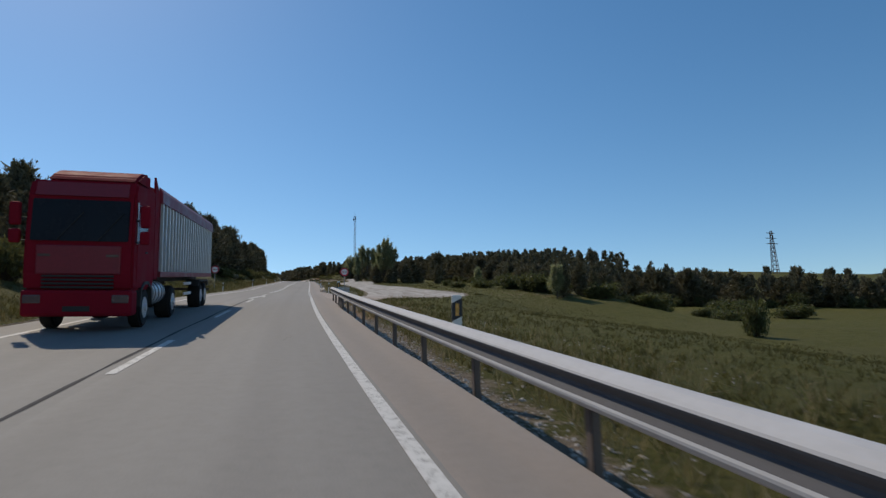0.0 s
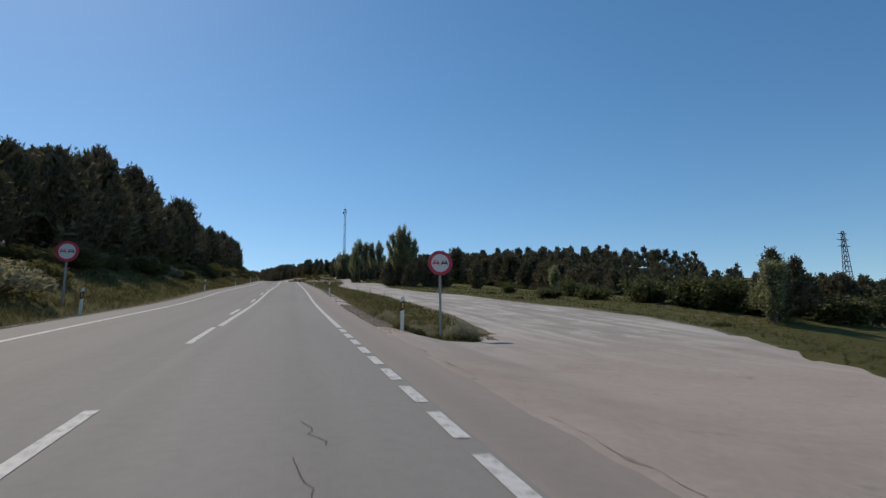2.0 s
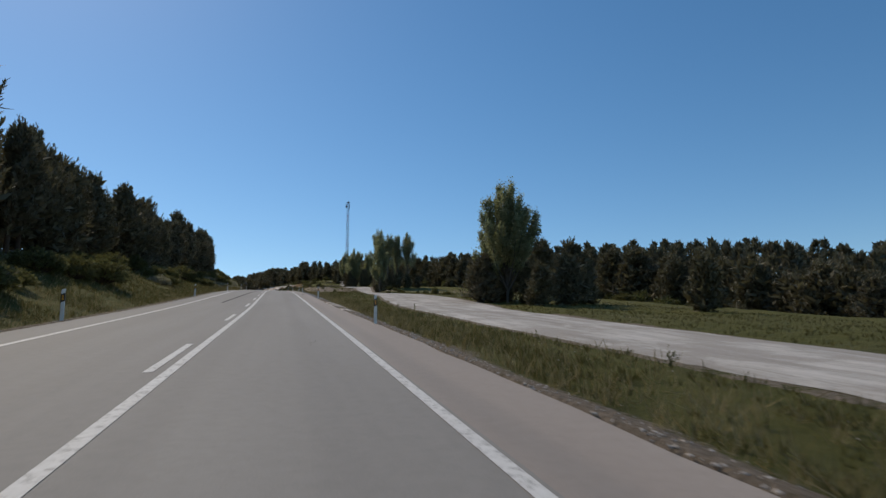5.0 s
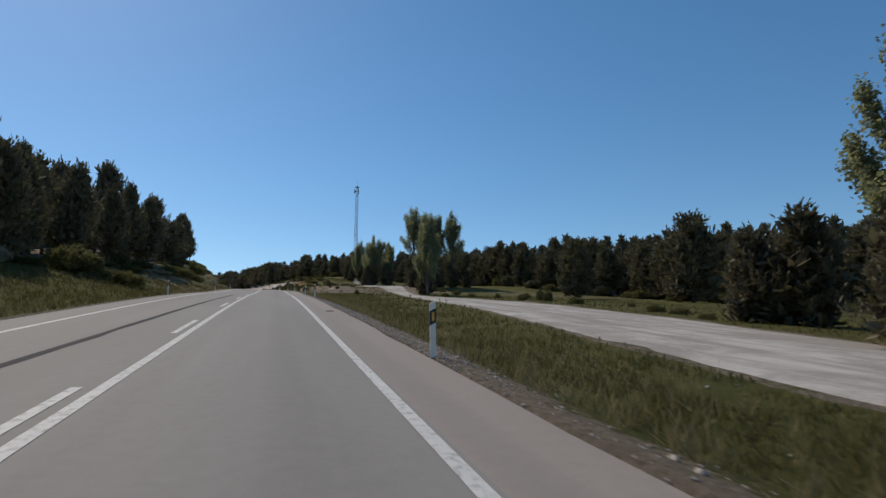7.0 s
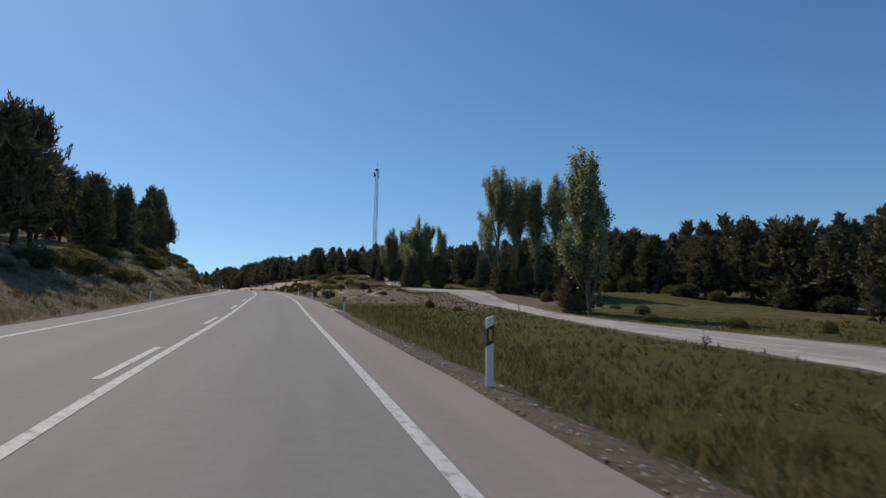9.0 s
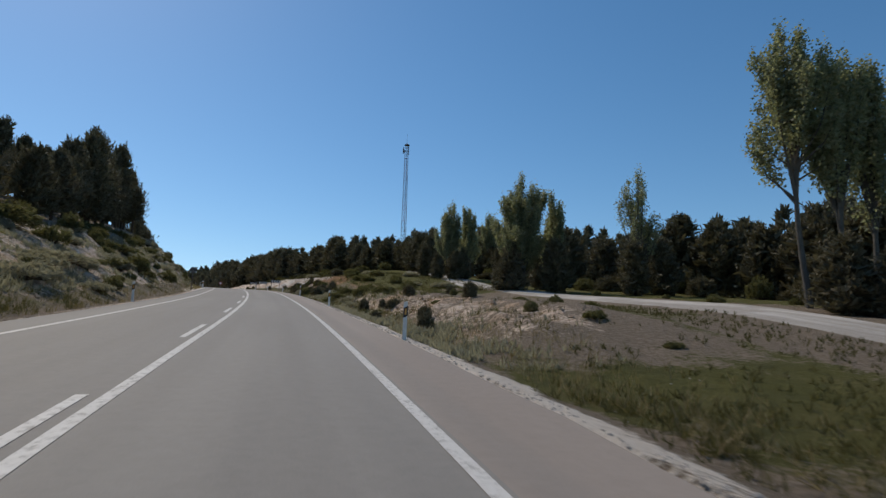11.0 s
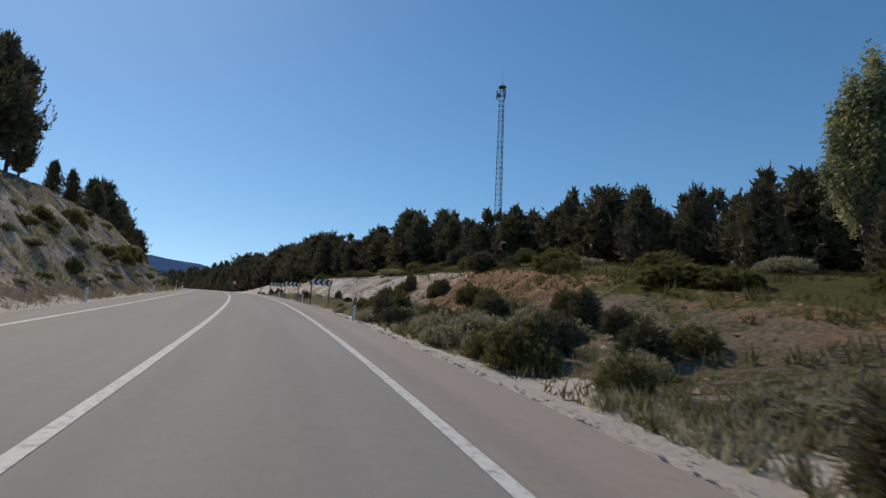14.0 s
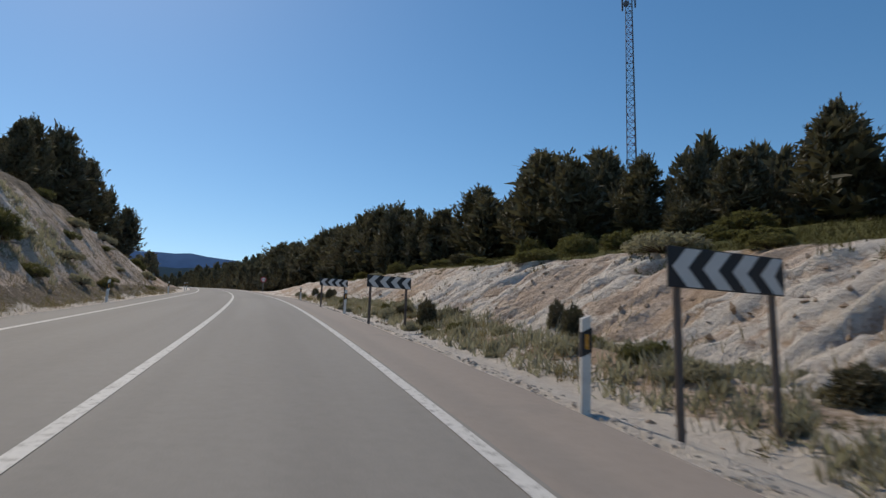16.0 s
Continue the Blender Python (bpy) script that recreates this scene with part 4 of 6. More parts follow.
def lorry():
    y0 = 16.4
    slope = math.degrees(math.atan2(float(road_z(y0 + 14)) - float(road_z(y0)), 14))
    p = Vector((float(road_x(y0)) - 6.02, y0, float(road_z(y0)) + 0.004))
    t = thing("lorry", "red articulated lorry with a ribbed grey tipper trailer", "lorry", m=Matrix.Translation(p) @ pose(0, 0, 0, slope, 0, 1.5) @ Matrix.Diagonal((0.98, 1.06, 1.07, 1)))
    # cab shell: side outline (y, z) pushed across
    bm = bmesh.new()
    prism(bm, [(0.06, 0.95), (0.0, 1.35), (0.02, 2.0), (0.16, 3.18), (0.30, 3.5), (2.25, 3.58), (2.3, 1.2), (2.1, 0.95)], 0, -1.23, 1.23)
    bmesh.ops.bevel(bm, geom=bm.edges[:], offset=0.06, segments=2, affect="EDGES")
    part("cab", bm, M_CABRED, t, "glossy red cab")
    bm = bmesh.new()
    prism(bm, [(0.75, 3.56), (0.95, 3.72), (1.5, 3.92), (2.28, 4.0), (2.28, 3.56)], 0, -1.08, 1.08)
    bmesh.ops.bevel(bm, geom=bm.edges[:], offset=0.07, segments=2, affect="EDGES")
    part("roof_deflector", bm, M_CABRED, t)
    for sx in (-1, 1):
        bm = bmesh.new()
        prism(bm, [(2.28, 1.2), (2.75, 1.2), (2.75, 3.6), (2.28, 3.95)], 0, sx * 1.2 - 0.03, sx * 1.2 + 0.03)
        part("side_deflector", bm, M_CABRED, t)
    bm = bmesh.new()
    prism(bm, [(-0.012, 2.08), (0.105, 3.04), (0.165, 3.04), (0.06, 2.08)], 0, -1.1, 1.1)
    bmesh.ops.bevel(bm, geom=[e for e in bm.edges if abs(e.verts[0].co.x - e.verts[1].co.x) < 1e-4], offset=0.02, segments=2, affect="EDGES")
    ws = part("windscreen", bm, M_GLASS, t, "dark windscreen")
    for sx in (-0.5, 0.42):
        bm = bmesh.new()
        cyl(bm, (sx, -0.025, 2.1), (sx + 0.55, 0.05, 2.75), 0.012, n=6)
        part("wiper", bm, M_CHASSIS, ws)
    bm = bmesh.new()
    prism(bm, [(0.10, 3.13), (0.22, 3.45), (0.30, 3.45), (0.2, 3.10)], 0, -1.05, 1.05)
    part("sun_visor", bm, M_DARKRED, t)
    bm = bmesh.new()
    box(bm, (-0.95, -0.03, 1.32), (0.95, 0.05, 1.98), 0.03)
    part("front_panel", bm, M_DARKRED, t)
    for k in range(4):
        bm = bmesh.new()
        box(bm, (-0.8, -0.055, 1.0 + k * 0.085), (0.8, 0.02, 1.05 + k * 0.085), 0.01)
        part("grille_bar", bm, M_CHASSIS, t)
    for x0 in (-0.9, 0.62):
        bm = bmesh.new()
        box(bm, (x0, -0.045, 1.72), (x0 + 0.28, -0.02, 1.78))
        part("badge_bar", bm, M_LAMP, t, "dull lettering bar")
    bm = bmesh.new()
    box(bm, (-1.24, -0.08, 0.36), (1.24, 0.5, 0.97), 0.08)
    part("bumper", bm, M_CABRED, t, "deep red bumper")
    bm = bmesh.new()
    box(bm, (-0.3, -0.1, 0.48), (0.3, -0.078, 0.6), 0.005)
    part("plate_bar", bm, M_CHASSIS, t, "plain dark grey number plate")
    for sx in (-1, 1):
        bm = bmesh.new()
        box(bm, (sx * 0.98 - 0.2, -0.10, 0.66), (sx * 0.98 + 0.2, 0.0, 0.86), 0.03)
        part("headlight", bm, M_LAMP, t, "clear headlight")
        # door with window
        bm = bmesh.new()
        box(bm, (sx * 1.235 - 0.012, 0.34, 1.15), (sx * 1.235 + 0.012, 1.42, 3.1), 0.01)
        d = part("door", bm, M_CABRED, t)
        bm = bmesh.new()
        prism(bm, [(0.36, 2.12), (0.48, 3.0), (1.34, 3.0), (1.34, 2.12)], 0, sx * 1.25 - 0.008, sx * 1.25 + 0.008)
        part("door_window", bm, M_GLASS, d, "dark side window")
        bm = bmesh.new()
        box(bm, (sx * 1.252 - 0.015, 1.16, 1.85), (sx * 1.252 + 0.015, 1.36, 1.9), 0.005)
        part("door_handle", bm, M_CHASSIS, d)
        bm = bmesh.new()
        box(bm, (sx * 1.245 - 0.01, 0.28, 2.05), (sx * 1.245 + 0.01, 0.36, 3.05), 0.004)
        part("pillar_trim", bm, M_ALU, t, "bright pillar trim")
        for z0, z1 in ((2.42, 2.95), (2.02, 2.34)):
            bm = bmesh.new()
            box(bm, (sx * 1.47 - 0.12, 0.02, z0), (sx * 1.47 + 0.12, 0.2, z1), 0.05)
            mr = part("mirror", bm, M_CABRED, t, "red mirror housing")
            bm = bmesh.new()
            cyl(bm, (sx * 1.24, 0.18, (z0 + z1) / 2 - 0.1), (sx * 1.4, 0.12, (z0 + z1) / 2 - 0.1), 0.022, n=8)
            part("mirror_arm", bm, M_CHASSIS, mr)
        bm = bmesh.new()
        prism(bm, [(0.72, 0.55), (0.82, 0.98), (1.15, 1.16), (1.65, 1.16), (1.98, 0.98), (2.08, 0.55), (1.98, 0.55), (1.9, 0.94), (1.6, 1.08), (1.2, 1.08), (0.9, 0.94), (0.82, 0.55)], 0, sx * 1.06 - 0.2, sx * 1.06 + 0.2)
        part("wheel_arch", bm, M_CHASSIS, t)
        wheel(t, sx * 1.05, 1.4, sx)
        for yy in (5.2, 11.6, 12.9):
            wheel(t, sx * 0.98, yy, sx, 0.5)
        bm = bmesh.new()
        vs = cyl(bm, (sx * 0.86, 2.55, 0.82), (sx * 0.86, 4.1, 0.82), 0.34, n=20)
        tank = part("fuel_tank", bm, M_ALU, t, "ribbed aluminium fuel tank")
        for yy in (2.75, 3.2, 3.65, 3.95):
            bm = bmesh.new()
            cyl(bm, (sx * 0.86, yy - 0.03, 0.82), (sx * 0.86, yy + 0.03, 0.82), 0.352, n=20)
            part("tank_strap", bm, M_CHASSIS, tank)
        bm = bmesh.new()
        box(bm, (sx * 0.42 - 0.07, 0.6, 0.82), (sx * 0.42 + 0.07, 6.2, 1.08), 0.01)
        part("chassis_rail", bm, M_CHASSIS, t)
        bm = bmesh.new()
        box(bm, (sx * 0.5 - 0.07, 4.2, 1.1), (sx * 0.5 + 0.07, 14.6, 1.36), 0.01)
        part("trailer_rail", bm, M_CHASSIS, t)
        for z in (0.62, 0.98):
            bm = bmesh.new()
            box(bm, (sx * 1.2 - 0.02, 7.4, z), (sx * 1.2 + 0.02, 9.0, z + 0.1), 0.008)
            part("side_guard", bm, M_ALU, t)
        bm = bmesh.new()
        prism(bm, [(10.7, 0.9), (10.95, 1.14), (13.6, 1.14), (13.85, 0.9), (13.75, 0.9), (13.55, 1.08), (11.0, 1.08), (10.8, 0.9)], 0, sx * 0.98 - 0.27, sx * 0.98 + 0.27)
        part("mudguard", bm, M_CHASSIS, t)
    # trailer: tub, ribs, top rail, tarpaulin
    bm = bmesh.new()
    box(bm, (-1.18, 3.1, 1.38), (1.18, 14.9, 3.42), 0.02)
    tub = part("trailer_body", bm, M_ALUPAINT, t, "grey metal tipper body")
    bm = bmesh.new()
    prism(bm, [(3.0, 1.4), (3.12, 1.4), (3.12, 3.7), (3.06, 3.7)], 0, -1.2, 1.2)
    part("front_wall", bm, M_DARKRED, tub)
    for sx in (-1, 1):
        for k in range(23):
            y = 3.3 + k * 0.515
            bm = bmesh.new()
            box(bm, (sx * 1.215 - 0.04, y - 0.05, 1.4), (sx * 1.215 + 0.04, y + 0.05, 3.4), 0.012)
            part("rib", bm, M_ALU, tub)
        bm = bmesh.new()
        prism(bm, [(sx * 1.16, 3.34), (sx * 1.275, 3.36), (sx * 1.275, 3.66), (sx * 1.16, 3.80)], 1, 3.02, 14.95)
        part("top_rail", bm, M_DARKRED, tub, "dull red top rail")
        bm = bmesh.new()
        box(bm, (sx * 1.2 - 0.06, 3.05, 1.26), (sx * 1.2 + 0.06, 14.9, 1.42), 0.01)
        part("lower_rail", bm, M_DARKRED, tub)
    bm = bmesh.new()
    prism(bm, [(-1.18, 3.7), (-0.7, 3.86), (0, 3.92), (0.7, 3.86), (1.18, 3.7), (1.18, 3.6), (-1.18, 3.6)], 1, 3.05, 14.9)
    part("tarpaulin", bm, M_DARKRED, tub, "faded red tarpaulin cover")
    bm = bmesh.new()
    box(bm, (-1.15, 14.9, 0.62), (1.15, 15.0, 0.74), 0.01)
    part("rear_bar", bm, M_CHASSIS, t)
    bm = bmesh.new()
    box(bm, (-0.45, 4.4, 1.05), (0.45, 5.9, 1.22), 0.02)
    part("coupling_plate", bm, M_CHASSIS, t)


lorry()


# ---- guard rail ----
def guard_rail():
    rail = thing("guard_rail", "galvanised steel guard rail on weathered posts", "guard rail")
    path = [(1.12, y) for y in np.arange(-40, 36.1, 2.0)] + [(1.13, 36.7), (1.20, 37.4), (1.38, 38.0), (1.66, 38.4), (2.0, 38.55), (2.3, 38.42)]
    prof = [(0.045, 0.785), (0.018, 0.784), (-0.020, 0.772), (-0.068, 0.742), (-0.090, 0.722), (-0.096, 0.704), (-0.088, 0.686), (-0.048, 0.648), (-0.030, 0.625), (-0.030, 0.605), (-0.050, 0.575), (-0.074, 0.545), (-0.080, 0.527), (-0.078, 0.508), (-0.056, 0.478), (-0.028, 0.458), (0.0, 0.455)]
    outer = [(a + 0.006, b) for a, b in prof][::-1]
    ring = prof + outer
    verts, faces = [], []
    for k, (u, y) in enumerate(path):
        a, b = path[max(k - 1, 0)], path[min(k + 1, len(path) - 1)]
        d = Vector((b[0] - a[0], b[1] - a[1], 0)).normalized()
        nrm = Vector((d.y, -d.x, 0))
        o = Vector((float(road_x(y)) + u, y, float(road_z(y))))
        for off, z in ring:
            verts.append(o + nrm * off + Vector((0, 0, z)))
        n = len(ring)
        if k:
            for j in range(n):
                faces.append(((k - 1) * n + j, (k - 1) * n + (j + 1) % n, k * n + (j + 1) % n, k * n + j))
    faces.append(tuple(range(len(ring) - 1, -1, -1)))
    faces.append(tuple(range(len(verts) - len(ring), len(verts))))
    beam = mesh("beam", verts, faces, M_RAIL, rail, "two-wave galvanised beam with painted shade in its hollow")
    # faces under the upper wave get the dark zinc as painted shade
    beam.data.materials.append(M_RAILSHADE)
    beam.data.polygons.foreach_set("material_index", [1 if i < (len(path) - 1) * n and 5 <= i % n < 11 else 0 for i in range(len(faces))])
    for k in range(-14, 12):
        y = 4.4 + 2.87 * k
        u = 1.16
        o = Vector((float(road_x(y)) + u, y, float(road_z(y))))
        bm = bmesh.new()
        zb = float(height(u + 0.03, y)) - 0.12
        for lo, hi in (((0.0, -0.05, zb), (0.008, 0.05, 0.72)), ((0.0, -0.05, zb), (0.08, -0.043, 0.72)), ((0.0, 0.043, zb), (0.08, 0.05, 0.72))):
            box(bm, lo, hi)
        bmesh.ops.translate(bm, vec=o, verts=bm.verts[:])
        post = part("post", bm, M_RUSTPOST, rail)
        bm = bmesh.new()
        box(bm, (-0.055, -0.06, 0.54), (0.0, 0.06, 0.67), 0.01)
        bmesh.ops.translate(bm, vec=o, verts=bm.verts[:])
        part("spacer", bm, M_GALV, post)
    # dark plate under the beam near its end
    bm = bmesh.new()
    y0, y1 = 27.4, 30.3
    for lo, hi in (((0.03, 0, -0.2), (0.05, y1 - y0, 0.42)), ((0.02, 0, 0.40), (0.06, y1 - y0, 0.43))):
        box(bm, lo, hi)
    s = (float(road_z(y1)) - float(road_z(y0))) / (y1 - y0)
    for v in bm.verts:
        v.co = Vector((float(road_x(y0)) + 1.14 + v.co.x, y0 + v.co.y, float(road_z(y0)) + v.co.z + s * v.co.y))
    part("kick_plate", bm, M_CHASSIS, rail, "dark plate closing the gap under the beam")


guard_rail()


# ---- delineator posts ----
def delineator():
    t = thing("delineator_post", "white plastic roadside delineator post with black band", "delineator", "delineators along the road")
    bm = bmesh.new()
    prism(bm, [(-0.06, -0.045), (0.06, -0.045), (0.045, 0.045), (-0.045, 0.045)], 2, -0.25, 1.05)
    for v in bm.verts:
        if v.co.z > 1:
            v.co.z += v.co.x * 0.4
    bmesh.ops.bevel(bm, geom=bm.edges[:], offset=0.01, segments=1, affect="EDGES")
    part("body", bm, M_WHITE, t)
    bm = bmesh.new()
    prism(bm, [(-0.0635, -0.0485), (0.0635, -0.0485), (0.049, 0.0485), (-0.049, 0.0485)], 2, 0.62, 0.90)
    for v in bm.verts:
        v.co.z += v.co.x * 0.5
    part("band", bm, M_BLACK, t, "slanting black band")
    bm = bmesh.new()
    box(bm, (-0.025, -0.054, 0.68), (0.025, -0.047, 0.85), 0.002)
    part("reflector", bm, M_AMBER, t, "amber reflector")
    return t


def rail_delineator(y):
    """A short reflector post bolted to the back of the guard rail."""
    t = thing("rail_delineator", "short white reflector post with black band on the guard rail", "delineator", "delineators on the rail", Matrix.Translation((float(road_x(y)) + 1.235, y, float(road_z(y)))))
    bm = bmesh.new()
    prism(bm, [(-0.07, -0.045), (0.07, -0.045), (0.055, 0.045), (-0.055, 0.045)], 2, 0.50, 1.17)
    bmesh.ops.bevel(bm, geom=bm.edges[:], offset=0.01, segments=1, affect="EDGES")
    part("body", bm, M_WHITE, t)
    bm = bmesh.new()
    prism(bm, [(-0.0735, -0.0485), (0.0735, -0.0485), (0.059, 0.0485), (-0.059, 0.0485)], 2, 0.84, 1.09)
    for v in bm.verts:
        v.co.z += v.co.x * 0.5
    part("band", bm, M_BLACK, t, "slanting black band")
    bm = bmesh.new()
    box(bm, (-0.025, -0.054, 0.88), (0.025, -0.047, 1.05), 0.002)
    part("reflector", bm, M_AMBER, t, "amber reflector")


rail_delineator(8.2)
rail_delineator(31.4)
proto = delineator()
for u, y in ((1.90, 62.1), (1.66, 94.5), (1.6, 130), (1.46, 161.8), (1.75, 201.5), (2.2, 227.1), (1.74, 249.9), (1.68, 272.8), (1.64, 297.4), (1.82, 320.0), (1.57, 340.9), (1.8, 362), (1.8, 384),
             (-9.0, 6), (-9.1, 36.2), (-9.3, 69.6), (-9.2, 102.7), (-8.9, 130), (-8.8, 162), (-8.75, 196.5), (-8.8, 232), (-8.8, 267.5), (-8.8, 322.3), (-8.75, 342), (-8.75, 364), (-8.75, 388), (-8.75, 411), (-8.75, 418)):
    p = spot(max(u, float(edge_r(y)) + 0.1) if u > 0 else u, y)
    ob = copy_thing(proto, Matrix.Identity(4))
    ob.matrix_world = Matrix.Translation(p) @ pose(0, 0, 0, random.uniform(-1.5, 1.5), random.uniform(-2, 2), heading(y) + (180 if u < 0 else 0) * 0)
remove(proto)


# ---- signs ----
def flat_shape(bm, outline, y, depth=0.002):
    prism(bm, [(a, b) for a, b in outline], 1, y - depth, y)


def no_overtaking_sign(u, y, centre, face=-1):
    t = thing("traffic_sign", "round red-rimmed no-overtaking sign with two cars" if face < 0 else "round traffic sign seen from its grey back", "traffic sign", m=Matrix.Translation(spot(u, y)) @ pose(0, 0, 0, 0, 0, heading(y) + (0 if face < 0 else 180)))
    c = centre - float(height(u, y))
    R = 0.44 if face < 0 else 0.32
    bm = bmesh.new()
    box(bm, (-0.04, -0.02, -0.3), (0.04, 0.02, c + 0.3), 0.006)
    part("pole", bm, M_RUSTPOST if face > 0 else M_GALV, t, "galvanised pole")
    bm = bmesh.new()
    cyl(bm, (0, -0.024, c), (0, -0.044, c), R, n=40)
    disc = part("plate", bm, M_SIGNBACK, t)
    bm = bmesh.new()
    cyl(bm, (0, -0.044, c), (0, -0.047, c), R - 0.004, n=40)
    part("red_ring", bm, M_SIGNRED, disc, "red rim")
    bm = bmesh.new()
    cyl(bm, (0, -0.047, c), (0, -0.050, c), R * 0.72, n=40)
    part("white_field", bm, M_SIGNWHITE, disc)
    car = [(-0.12, -0.07), (-0.12, 0.0), (-0.10, 0.02), (-0.075, 0.085), (0.075, 0.085), (0.10, 0.02), (0.12, 0.0), (0.12, -0.07), (0.09, -0.07), (0.09, -0.035), (-0.09, -0.035), (-0.09, -0.07)]
    hole = [(-0.065, 0.025), (-0.05, 0.065), (0.05, 0.065), (0.065, 0.025)]
    for dx, mat in ((-0.15, M_SIGNRED), (0.15, M_BLACK)):
        bm = bmesh.new()
        flat_shape(bm, [(a + dx, b + c) for a, b in car], -0.050, 0.003)
        sym = part("car_symbol", bm, mat, disc)
        bm = bmesh.new()
        flat_shape(bm, [(a + dx, b + c) for a, b in hole], -0.053, 0.002)
        part("window_symbol", bm, M_SIGNWHITE, disc)
    bm = bmesh.new()
    box(bm, (-0.3, -0.024, c + 0.12), (0.3, -0.01, c + 0.16))
    box(bm, (-0.3, -0.024, c - 0.16), (0.3, -0.01, c - 0.12))
    part("bracket", bm, M_GALV, t)
    return t


no_overtaking_sign(3.57, 63.8, 2.12)
no_overtaking_sign(-10.4, 71.0, 2.4)
no_overtaking_sign(-8.9, 298.6, 2.08, face=1)
no_overtaking_sign(2.4, 432, 2.0)


def chevron_board(u, y, turn, top=1.82):
    t = thing("chevron_board", "black and white chevron bend board on two posts", "road sign", "chevron boards on the bend", Matrix.Translation(spot(u, y)) @ pose(0, 0, 0, 0, 0, turn))
    g = float(height(u, y))
    z1, z0, W = top - g, top - g - 0.42, 0.82
    for x in (-0.68, 0.66):
        bm = bmesh.new()
        box(bm, (x - 0.04, -0.02, -0.9), (x + 0.04, 0.02, z1 - 0.03), 0.006)
        part("post", bm, M_RUSTPOST, t)
    bm = bmesh.new()
    box(bm, (-W, -0.045, z0), (W, -0.022, z1), 0.004)
    panel = part("panel", bm, M_BLACK, t, "black board")
    h = (z1 - z0) / 2 - 0.012
    zc = (z0 + z1) / 2
    for k in range(4):
        x = -W + 0.05 + k * 0.41
        pts = [(x, zc), (x + 0.19, zc + h), (x + 0.40, zc + h), (x + 0.21, zc), (x + 0.40, zc - h), (x + 0.19, zc - h)]
        pts = [(min(a, W - 0.006), b) for a, b in pts]
        bm = bmesh.new()
        vs = [bm.verts.new((a, -0.048, b)) for a, b in pts]
        bm.faces.new((vs[0], vs[1], vs[2], vs[3]))
        bm.faces.new((vs[0], vs[3], vs[4], vs[5]))
        bmesh.ops.recalc_face_normals(bm, faces=bm.faces[:])
        bmesh.ops.solidify(bm, geom=bm.faces[:], thickness=0.002)
        part("chevron", bm, M_SIGNWHITE, panel, "white chevron")


chevron_board(2.85, 340.1, 14)
chevron_board(2.35, 355.4, 17, 1.64)
chevron_board(2.15, 368.8, 20, 1.60)


# ---- lattice masts ----
def lattice(name, label, foot, H, w0, w1, legs, bays, mat, r_leg, r_web):
    t = thing(name, label, "mast", m=Matrix.Translation(foot))
    def corner(k, h):
        a = 2 * math.pi * (k + 0.25) / legs
        w = w0 + (w1 - w0) * h / H
        return Vector((math.cos(a) * w, math.sin(a) * w, h))
    for k in range(legs):
        bm = bmesh.new()
        cyl(bm, corner(k, -0.5), corner(k, H), r_leg, r_leg * 0.7, 6)
        part("leg", bm, mat, t)
    for b in range(bays):
        z0, z1 = H * b / bays, H * (b + 1) / bays
        for k in range(legs):
            for za in (z0, z1):
                bm = bmesh.new()
                cyl(bm, corner(k, za), corner((k + 1) % legs, z1), r_web, n=4, caps=False)
                part("brace", bm, M_MASTRED if (name == "radio_mast" and (b // 6) % 2) else mat, t)
    return t


foot = spot(53.1, 416, -1.9)
mast = lattice("radio_mast", "tall slender lattice radio mast with antennas", foot, 48.0, 1.05, 0.62, 3, 40, M_LATTICE, 0.085, 0.04)
for k in range(3):
    a = 2 * math.pi * (k + 0.4) / 3
    bm = bmesh.new()
    box(bm, (-0.14, -0.06, 44.6), (0.14, 0.06, 46.9), 0.03)
    bmesh.ops.rotate(bm, verts=bm.verts[:], cent=(0, 0, 0), matrix=Matrix.Rotation(a, 3, "Z"))
    bmesh.ops.translate(bm, verts=bm.verts[:], vec=(1.15 * math.cos(a), 1.15 * math.sin(a), 0))
    ant = part("panel_antenna", bm, M_LATTICE, mast)
    bm = bmesh.new()
    cyl(bm, (0.4 * math.cos(a), 0.4 * math.sin(a), 46), (1.15 * math.cos(a), 1.15 * math.sin(a), 46), 0.04, n=6)
    part("antenna_arm", bm, M_LATTICE, ant)
for z in (47.6,):
    bm = bmesh.new()
    cyl(bm, (0, 0, z), (0, 0, z + 0.12), 0.9, n=12)
    part("platform", bm, M_LATTICE, mast)
bm = bmesh.new()
cyl(bm, (0, 0, 47.5), (0, 0, 51.5), 0.05, 0.02, 6)
part("top_rod", bm, M_LATTICE, mast)
bm = bmesh.new()
cyl(bm, (-0.9, -0.7, 45.2), (-1.1, -0.95, 45.25), 0.45, 0.45, 16)
part("dish_antenna", bm, M_LATTICE, mast)

pyl_foot = Vector((192, 211, 26))
pyl = lattice("power_pylon", "distant steel lattice power pylon", pyl_foot, 22.0, 1.9, 0.5, 4, 12, M_LATTICE, 0.14, 0.08)
for z, w in ((16.5, 3.0), (18.8, 2.4), (21.0, 1.8)):
    bm = bmesh.new()
    box(bm, (-w, -0.12, z), (w, 0.12, z + 0.25), 0, (w * 0.3, 0.02))
    part("cross_arm", bm, M_LATTICE, pyl)


# ---- trees ----
rng = random.Random(5)
pines = [pine(11, 10, 1.2, 2.5), pine(12, 12, 3.6, 2.5), pine(13, 9, 0.6, 2.5), pine(14, 13, 5.2, 2.4), pine(15, 8, 0.3, 2.3), pine(16, 11, 2.0, 2.8)]
PH = [10, 12, 9, 13, 8, 11]


